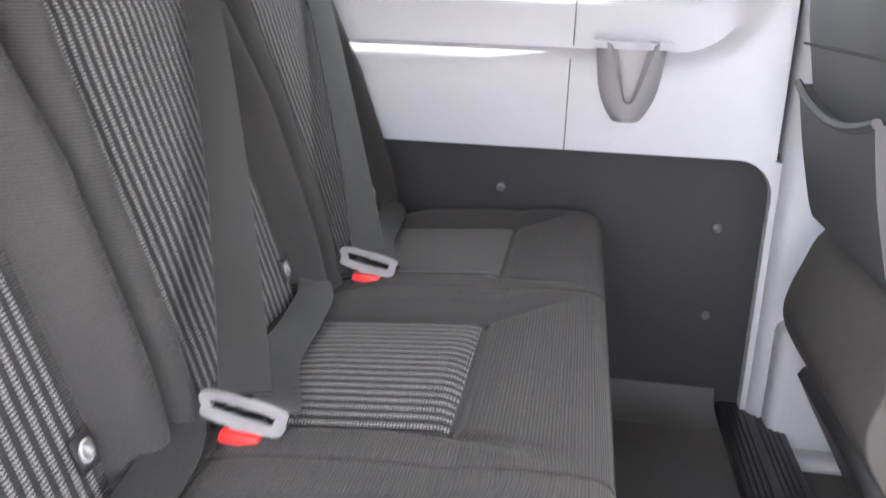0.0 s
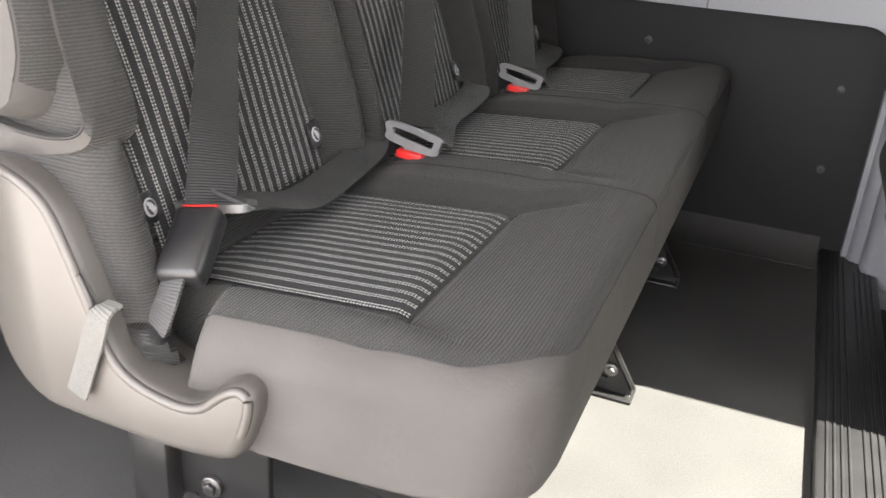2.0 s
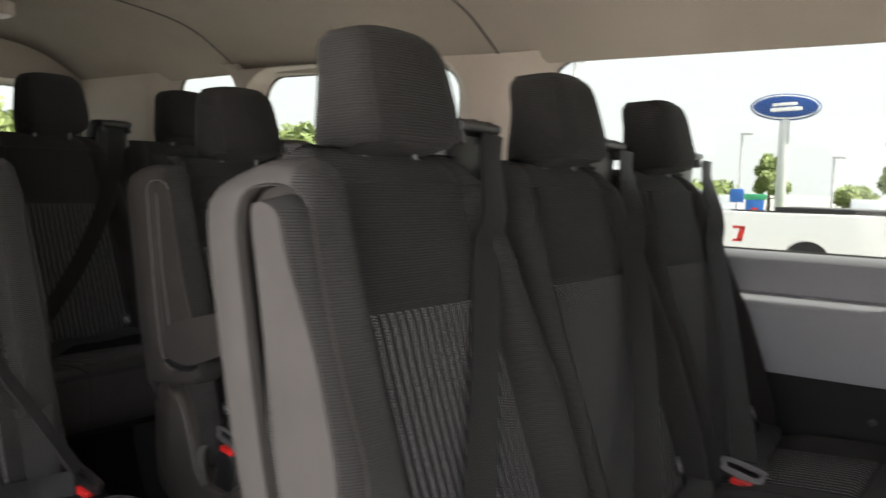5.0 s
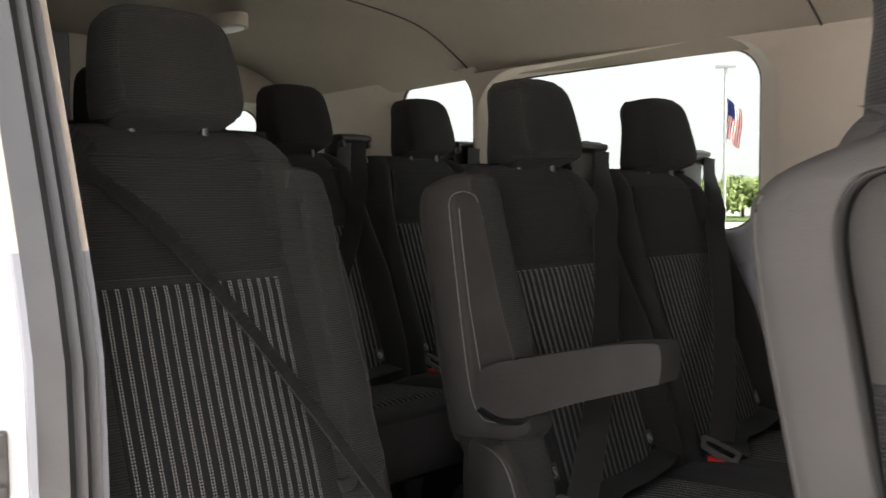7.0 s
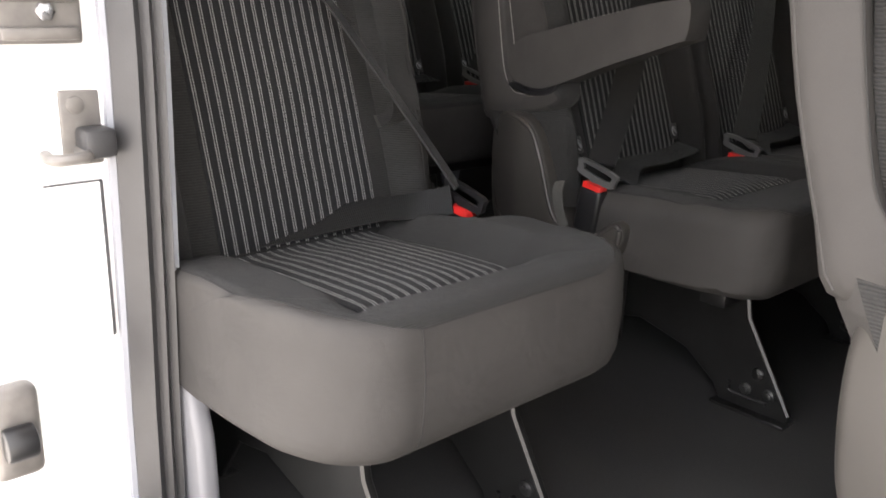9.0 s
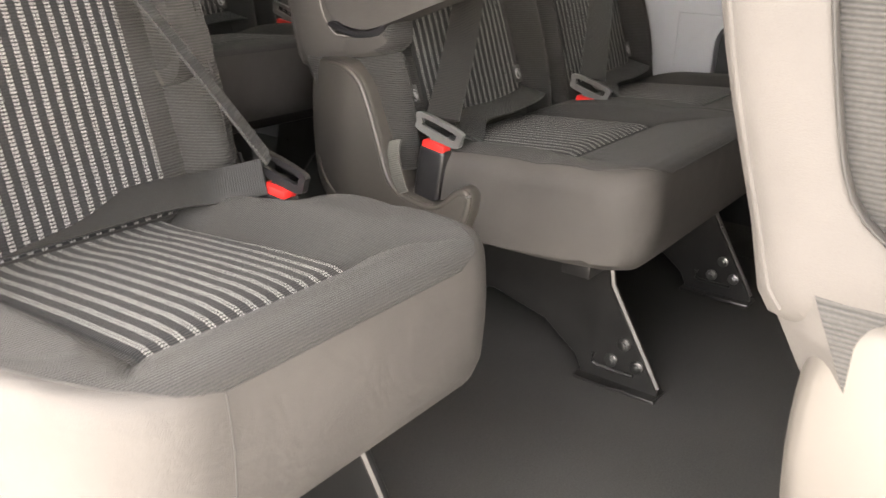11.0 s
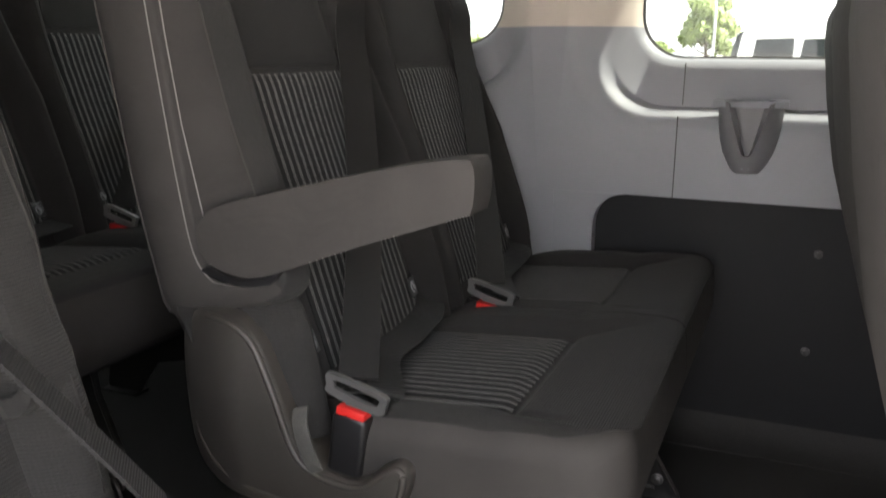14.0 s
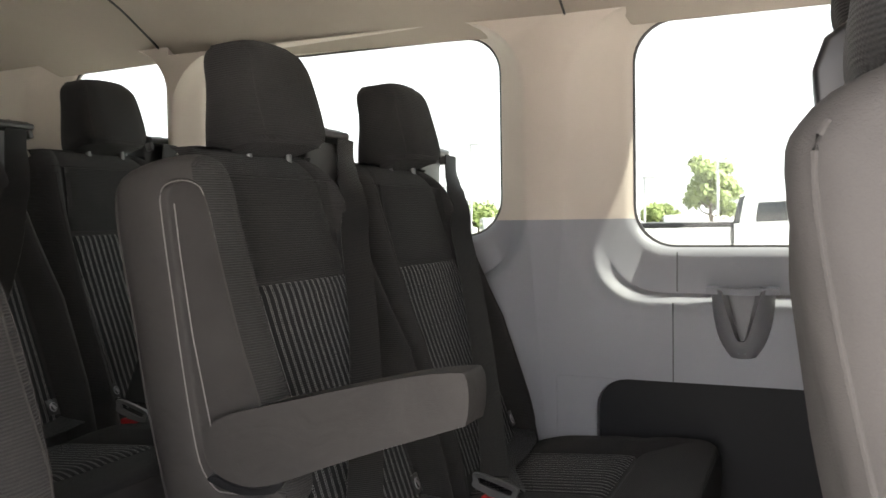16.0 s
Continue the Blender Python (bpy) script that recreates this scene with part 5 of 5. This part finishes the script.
for z, d, w in ((0.424, 0.03, 0.175), (0.428, 0.012, 0.192), (0.438, 0.003, 0.200), (0.48, 0.0, 0.206), (0.565, 0.0, 0.210), (0.65, 0.0, 0.212), (0.73, 0.0, 0.212), (0.82, 0.0, 0.205), (0.90, 0.0, 0.19), (0.97, 0.006, 0.16), (1.0, 0.03, 0.11)):
    ring = []
    for j in range(48):
        t = 2 * math.pi * j / 48
        c, s = math.cos(t), math.sin(t)
        ring.append((lerp(SPINE, z) + 0.065 + math.copysign(abs(c) ** 0.5, c) * (0.065 - d), 0.448 + math.copysign(abs(s) ** 0.4, s) * w, z))
    rings.append(ring)
part("backrest", box_uv(loft(rings)), SHELL_GREY, drv, "dark grey backrest shell")


def lip(y):
    return 0.622 + 0.028 * ((y - 0.43) / 0.18) ** 2


pocket = sheet(lambda y, v, o: (lerp(SPINE, 0.46 + v * (lip(y) - 0.46)) - 0.004 - o * 4 - 0.012 * math.sin(math.pi * min(1, v * 0.8)) * (1 - ((y - 0.44) / 0.20) ** 2), y, 0.46 + v * (lip(y) - 0.46)), steps(0.275, 0.618, 20), steps(0.0, 1.0, 10), drop=0.004)
part("map_pocket", box_uv(pocket), SHELL_GREY, drv, "elastic-edged map pocket")
edge = [(lerp(SPINE, lip(y)) - 0.012 - 0.006 * (1 - ((y - 0.44) / 0.2) ** 2), y, lip(y)) for y in [0.27 + 0.0175 * k for k in range(21)]]
part("pocket_lip", tube(edge, 0.006, 8), SHELL_GREY, drv, "rolled pocket edge")
part("seam", tube([(lerp(SPINE, 0.708) - 0.0005, 0.27 + 0.0175 * k, 0.708) for k in range(21)], 0.002, 6), THREAD, drv, "stitched seam")
base = prism(spline([(0.75, 0.212), (0.72, 0.245), (0.701, 0.285), (0.701, 0.322), (0.716, 0.372), (0.742, 0.43), (0.80, 0.44), (1.2, 0.40), (1.22, 0.24), (0.82, 0.20)], 4), 0.235, 0.665, 0.022, 4)
part("cushion", box_uv(base), VINYL, drv, "dark grey seat cushion")
ped = prism([(0.742, 0.206), (0.733, 0.192), (0.83, 0.02), (0.86, -0.035), (1.2, -0.035), (1.2, 0.22), (0.78, 0.22)], 0.25, 0.655, 0.008, 2)
part("pedestal", ped, BLACK, drv, "black plastic seat pedestal")

# ---------------------------------------------------------------- outside
GROUND = -0.70
bm = bmesh.new()
bmesh.ops.create_grid(bm, x_segments=8, y_segments=8, size=2500, matrix=Matrix.Translation((0, 0, GROUND)))
tagged(part("ground", bm, ASPHALT, smooth=False), "pale sunlit dealership tarmac", "ground", kind="structure")
verge = tagged(part("grass_verge", rbox(160, 16, 0.10, 0.03, 1, (-20, 62, GROUND + 0.05)), GRASS), "mown grass verge with a kerb", "verge", kind="structure")


def wheel(parent, x, y, r, w=0.24):
    w_ = part("wheel", cylinder(r, w, 28, 0.03, (x, y, GROUND + r), "y"), TYRE, parent, "black tyre")
    part("rim", cylinder(r * 0.62, w + 0.02, 20, 0.02, (x, y, GROUND + r), "y"), CAR_SILVER, w_, "alloy rim")


def pickup(x0, y0):
    """A white crew-cab truck parked along x, its tail at x0, near side at y0."""
    t = thing("pickup_truck", "white pickup truck with a black bed cover", "truck", pose(0, 0, 0))
    z0 = GROUND
    arch = lambda cx, r: [(cx + r * math.cos(radians(a)), z0 + 0.42 + r * math.sin(radians(a))) for a in range(180, -1, -15)]
    o = [(x0 + 2.72, z0 + 0.45), (x0 + 2.70, z0 + 1.30), (x0 + 0.02, z0 + 1.27), (x0, z0 + 0.55), (x0 + 0.4, z0 + 0.50)] + [p for p in arch(x0 + 1.45, 0.40) if p[1] > z0 + 0.45]
    part("bed", prism(o, y0, y0 + 1.95, 0.03, 3), WHITE_PAINT, t, "white truck bed side")
    part("bed_cover", rbox(1.85, 1.7, 0.10, 0.02, 2, (x0 + 1.80, y0 + 0.95, z0 + 1.33)), BLACK, t, "black bed cover and rails")
    part("bed_rail", rbox(2.5, 0.05, 0.03, 0.008, 2, (x0 + 1.40, y0 + 0.05, z0 + 1.295)), BLACK, t, "black bed rail cap")
    q = x0 + 0.76
    c = [(q + 2.0, z0 + 0.42), (q + 2.0, z0 + 1.36), (q + 2.10, z0 + 1.78), (q + 2.30, z0 + 1.87), (q + 3.5, z0 + 1.87), (q + 4.25, z0 + 1.36), (q + 5.6, z0 + 1.22), (q + 5.75, z0 + 0.95), (q + 5.72, z0 + 0.45), (q + 5.5, z0 + 0.45)]
    c += [p for p in reversed(arch(q + 4.95, 0.47)) if p[1] > z0 + 0.45] + [(q + 4.4, z0 + 0.42)]
    part("cab", prism(c, y0, y0 + 1.95, 0.05, 3), WHITE_PAINT, t, "white crew cab")
    part("rear_glass", prism([(q + 1.985, z0 + 1.36), (q + 2.085, z0 + 1.78), (q + 2.20, z0 + 1.84), (q + 2.16, z0 + 1.76), (q + 2.09, z0 + 1.36)], y0 - 0.008, y0 + 1.9, 0.004, 1), DARK_GLASS, t, "dark cab rear window and pillar")
    for a, b in ((2.34, 2.95), (3.05, 4.0)):
        wv = [(q + a, z0 + 1.38), (q + a + 0.04, z0 + 1.70), (q + min(b, 3.55), z0 + 1.72), (q + b, z0 + 1.40)]
        part("window", prism(wv, y0 - 0.006, y0 + 0.01, 0.002, 1), DARK_GLASS, t, "dark side window")
    for x in (1.45, 5.71):
        wheel(t, x0 + x, y0 + 0.13, 0.36)
        wheel(t, x0 + x, y0 + 1.82, 0.36)
        part("wheel_well", cylinder(0.39, 0.30, 24, 0.0, (x0 + x, y0 + 0.17, z0 + 0.42), "y"), TYRE, t, "dark wheel arch lining")
    d = rbox(0.22, 0.004, 0.045, 0.004, 1, (x0 + 0.32, y0 - 0.003, z0 + 1.00))
    rbox(0.10, 0.004, 0.24, 0.004, 1, (x0 + 0.36, y0 - 0.003, z0 + 0.89), Matrix.Rotation(radians(12), 4, "Y"), bm=d)
    rbox(0.17, 0.004, 0.045, 0.004, 1, (x0 + 0.30, y0 - 0.003, z0 + 0.77), bm=d)
    part("red_decal", d, RED, t, "red and white side decal", smooth=False)
    return t


def car(x, y, turn, paint, label, tall=1.45, length=4.5):
    t = thing("parked_car", label, "car", pose(x, y, 0, 0, 0, turn), "cars in the lot")
    z0, L = GROUND, length / 2
    o = [(-L, z0 + 0.35), (-L - 0.02, z0 + 0.85), (-L + 0.15, z0 + 0.98), (-L + 0.35, z0 + tall - 0.1), (-L + 0.7, z0 + tall), (0.35, z0 + tall), (L - 1.25, z0 + 1.0), (L - 0.1, z0 + 0.85), (L, z0 + 0.6), (L - 0.02, z0 + 0.35)]
    part("body", prism(spline(o, 3), -0.9, 0.9, 0.08, 3), paint, t)
    w = [(-L + 0.48, z0 + 1.0), (-L + 0.62, z0 + tall - 0.13), (0.25, z0 + tall - 0.12), (L - 1.5, z0 + 1.0)]
    part("side_glass", prism(w, -0.915, 0.915, 0.01, 1), DARK_GLASS, t, "dark side windows")
    part("rear_glass", rbox(0.02, 1.4, 0.34, 0.05, 2, (-L + 0.27, 0, z0 + 1.18), Matrix.Rotation(radians(20), 4, "Y")), DARK_GLASS, t)
    for sy in (-0.78, 0.78):
        part("tail_light", rbox(0.06, 0.2, 0.16, 0.02, 2, (-L + 0.06, sy, z0 + 0.9)), RED, t, "red tail light")
        for sx in (-L + 0.8, L - 0.85):
            wh = part("wheel", cylinder(0.33, 0.22, 24, 0.03, (sx, sy * 1.04, z0 + 0.33), "y"), TYRE, t, "black tyre")
            part("rim", cylinder(0.2, 0.24, 16, 0.02, (sx, sy * 1.04, z0 + 0.33), "y"), CAR_SILVER, wh, "alloy rim")
    return t


def tree(x, y, height, spread, seed, leaf=0.2, trunk=0.16):
    rnd = random.Random(seed)
    t = thing("tree", "leafy green broad-leaved tree", "tree", pose(x, y, GROUND), "trees beyond the lot")
    bm = tube([(0, 0, 0), (0.05, 0.02, height * 0.25), (-0.04, 0.05, height * 0.5), (0.02, 0, height * 0.85)], lambda k: trunk * (1 - 0.75 * k), 10)
    tips = []
    for k in range(15):
        a, h = k * 2.4 + rnd.random(), height * (0.30 + 0.5 * k / 15)
        out = spread * (0.45 + 0.5 * rnd.random()) * (1.0 - 0.45 * k / 15)
        end = Vector((out * math.cos(a), out * math.sin(a), h + height * (0.10 + 0.16 * rnd.random())))
        tube([(0, 0, h), Vector((end.x * 0.5, end.y * 0.5, h + height * 0.05)), end], lambda q: trunk * 0.38 * (1 - 0.8 * q), 6, bm=bm)
        tips.append(end)
    tips += [Vector((0, 0, height * 0.9)), Vector((0.2, 0.1, height * 0.75))]
    part("trunk", bm, BARK, t, "grey-brown trunk and limbs")
    verts, faces = [], []
    for tip in tips:
        for _ in range(210):
            r = spread * 0.36 * rnd.random() ** 0.5
            d = Vector((rnd.gauss(0, 1), rnd.gauss(0, 1), rnd.gauss(0, 0.75))).normalized() * r
            p = tip + d
            s = leaf * (0.6 + 0.8 * rnd.random())
            u = Vector((rnd.gauss(0, 1), rnd.gauss(0, 1), rnd.gauss(0, 1))).normalized()
            v = u.orthogonal().normalized()
            i = len(verts)
            verts += [p - u * s, p + v * s * 0.5, p + u * s, p - v * s * 0.5]
            faces.append((i, i + 1, i + 2, i + 3))
    me = bpy.data.meshes.new("crown")
    me.from_pydata(verts, [], faces)
    me.materials.append(LEAF)
    crown = new("crown", me)
    crown.parent = t
    return t


pickup(-4.25, 14.0)
car(-14.0, 40.0, -62, CAR_BLACK, "black sport utility vehicle parked in the lot", 1.65, 4.7)
car(-12.8, 42.0, -68, CAR_SILVER, "silver car parked in the lot")
car(-16.5, 44.0, -65, CAR_SILVER, "silver car parked in the lot")
car(-19.0, 24.0, -60, CAR_BLACK, "dark car parked in the lot")
car(-22.5, 25.0, -60, CAR_SILVER, "silver car parked in the lot")
car(-2.5, 40.0, -80, CAR_BLACK, "dark car parked in the lot")
car(-6.0, 41.0, -80, CAR_SILVER, "silver car parked in the lot")
for x, y, h, s, k in ((-15.4, 59.5, 4.0, 1.2, 1), (-5.7, 50.0, 4.3, 1.6, 2), (-13.3, 78, 2.1, 1.9, 4), (-23.5, 72, 2.0, 2.4, 6),
                      (-31, 64, 2.9, 2.8, 7), (-35, 62, 2.8, 2.8, 8), (-27, 68, 2.2, 2.6, 9), (-28.5, 28, 3.6, 2.8, 10), (-34, 29, 3.8, 3.0, 11), (-30, 13, 3.4, 2.8, 12), (-34, 8, 3.8, 3.0, 13), (-40, 45, 5.5, 4.0, 14)):
    tree(x, y, h, s, k, leaf=0.19)

# tall oval dealer sign
sign = thing("dealer_sign", "blue oval sign on a tall grey pole", "sign", pose(-14.0, 57.0, 0, 0, 0, 13))
part("pole", cylinder(0.33, 7.0, 20, 0.02, (0, 0, GROUND + 3.5)), POLE_GREY, sign, "grey sign pole")
def oval(w, h, y0, y1, bevel):
    return prism([(w * math.cos(2 * math.pi * k / 56), 6.55 + h * math.sin(2 * math.pi * k / 56)) for k in range(56)], y0, y1, bevel, 2)
part("oval_rim", oval(2.15, 0.86, -0.30, 0.30, 0.05), SIGN_BLUE, sign, "dark blue rim")
part("oval_line", oval(2.05, 0.78, -0.325, -0.28, 0.005), SIGN_WHITE, sign, "white line")
part("oval_face", oval(1.96, 0.70, -0.35, -0.30, 0.005), SIGN_BLUE, sign, "blue sign face")
mark = rbox(1.5, 0.01, 0.20, 0.05, 2, (-0.05, -0.355, 6.72), Matrix.Rotation(radians(-4), 4, "Y"))
rbox(1.9, 0.01, 0.24, 0.06, 2, (0.05, -0.355, 6.40), Matrix.Rotation(radians(-4), 4, "Y"), bm=mark)
part("mark", mark, SIGN_WHITE, sign, "plain white mark")

# flag on its pole
flag = thing("flag", "red, white and blue striped flag hanging from a tall lamp pole", "flag", pose(-17.9, 34.7, 0, 0, 0, 25))
part("pole", cylinder(0.07, 7.4, 12, 0.01, (0, 0, GROUND + 3.7)), POLE_GREY, flag, "grey pole")
part("lamp_head", rbox(0.9, 0.25, 0.16, 0.03, 2, (0, 0, 6.75)), POLE_GREY, flag, "grey lamp head")
def flag_at(u, v):
    return Vector((0.05 + 0.62 * u + 0.05 * math.sin(5 * v), 0.10 * math.sin(9 * u + 2 * v), 5.35 - 1.75 * v - 0.55 * u + 0.04 * math.sin(7 * u)))
for k in range(13):
    st = bmesh.new()
    g = [[st.verts.new(flag_at((k + i) / 13, j / 12)) for j in range(13)] for i in (0, 1)]
    for j in range(12):
        st.faces.new((g[0][j], g[0][j + 1], g[1][j + 1], g[1][j]))
    part("stripe", st, FLAG_RED if k % 2 == 0 else SIGN_WHITE, flag)
st = bmesh.new()
g = [[st.verts.new(flag_at(i / 8 * 0.54, j / 8 * 0.42) + Vector((0, -0.012, 0))) for j in range(9)] for i in range(9)]
for i in range(8):
    for j in range(8):
        st.faces.new((g[i][j], g[i + 1][j], g[i + 1][j + 1], g[i][j + 1]))
part("canton", st, FLAG_BLUE, flag)

# banners and lamp poles of the lot
kiosk = thing("banner_stand", "green and blue printed banner stand in the lot", "banner", pose(-7.7, 28.5, 0, 0, 0, 10))
part("banner", rbox(0.6, 0.06, 1.25, 0.03, 2, (0, 0, GROUND + 0.82)), KIOSK_BLUE, kiosk, "blue banner")
part("header", rbox(0.72, 0.10, 0.2, 0.03, 2, (0, 0, GROUND + 1.48)), KIOSK_GREEN, kiosk, "green header")
part("bars", rbox(0.22, 0.07, 0.35, 0.03, 2, (0, -0.01, GROUND + 0.95)), RED, kiosk, "red and white printing")
part("foot", rbox(0.6, 0.4, 0.1, 0.02, 2, (0, 0, GROUND + 0.05)), POLE_GREY, kiosk)
small = thing("lot_sign", "small blue sign on a post", "sign", pose(-9.06, 31.0, 0, 0, 0, 10))
part("board", rbox(0.5, 0.05, 0.5, 0.03, 2, (0, 0, GROUND + 1.5)), KIOSK_BLUE, small, "blue board")
part("post", cylinder(0.04, 1.7, 10, 0.005, (0, 0.03, GROUND + 0.85)), POLE_GREY, small)
for x, y, h in ((-14.3, 49.0, 5.0), (-8.9, 47, 3.6), (-4.8, 45, 4.2), (-20.5, 50, 6.2)):
    p = thing("lamp_pole", "thin pale lamp pole in the lot", "lamp pole", pose(x, y, GROUND), "lamp poles")
    part("pole", cylinder(0.07, h, 10, 0.01, (0, 0, h / 2)), POLE_GREY, p)
    part("head", rbox(0.7, 0.2, 0.12, 0.02, 2, (0.25, 0, h)), POLE_GREY, p)
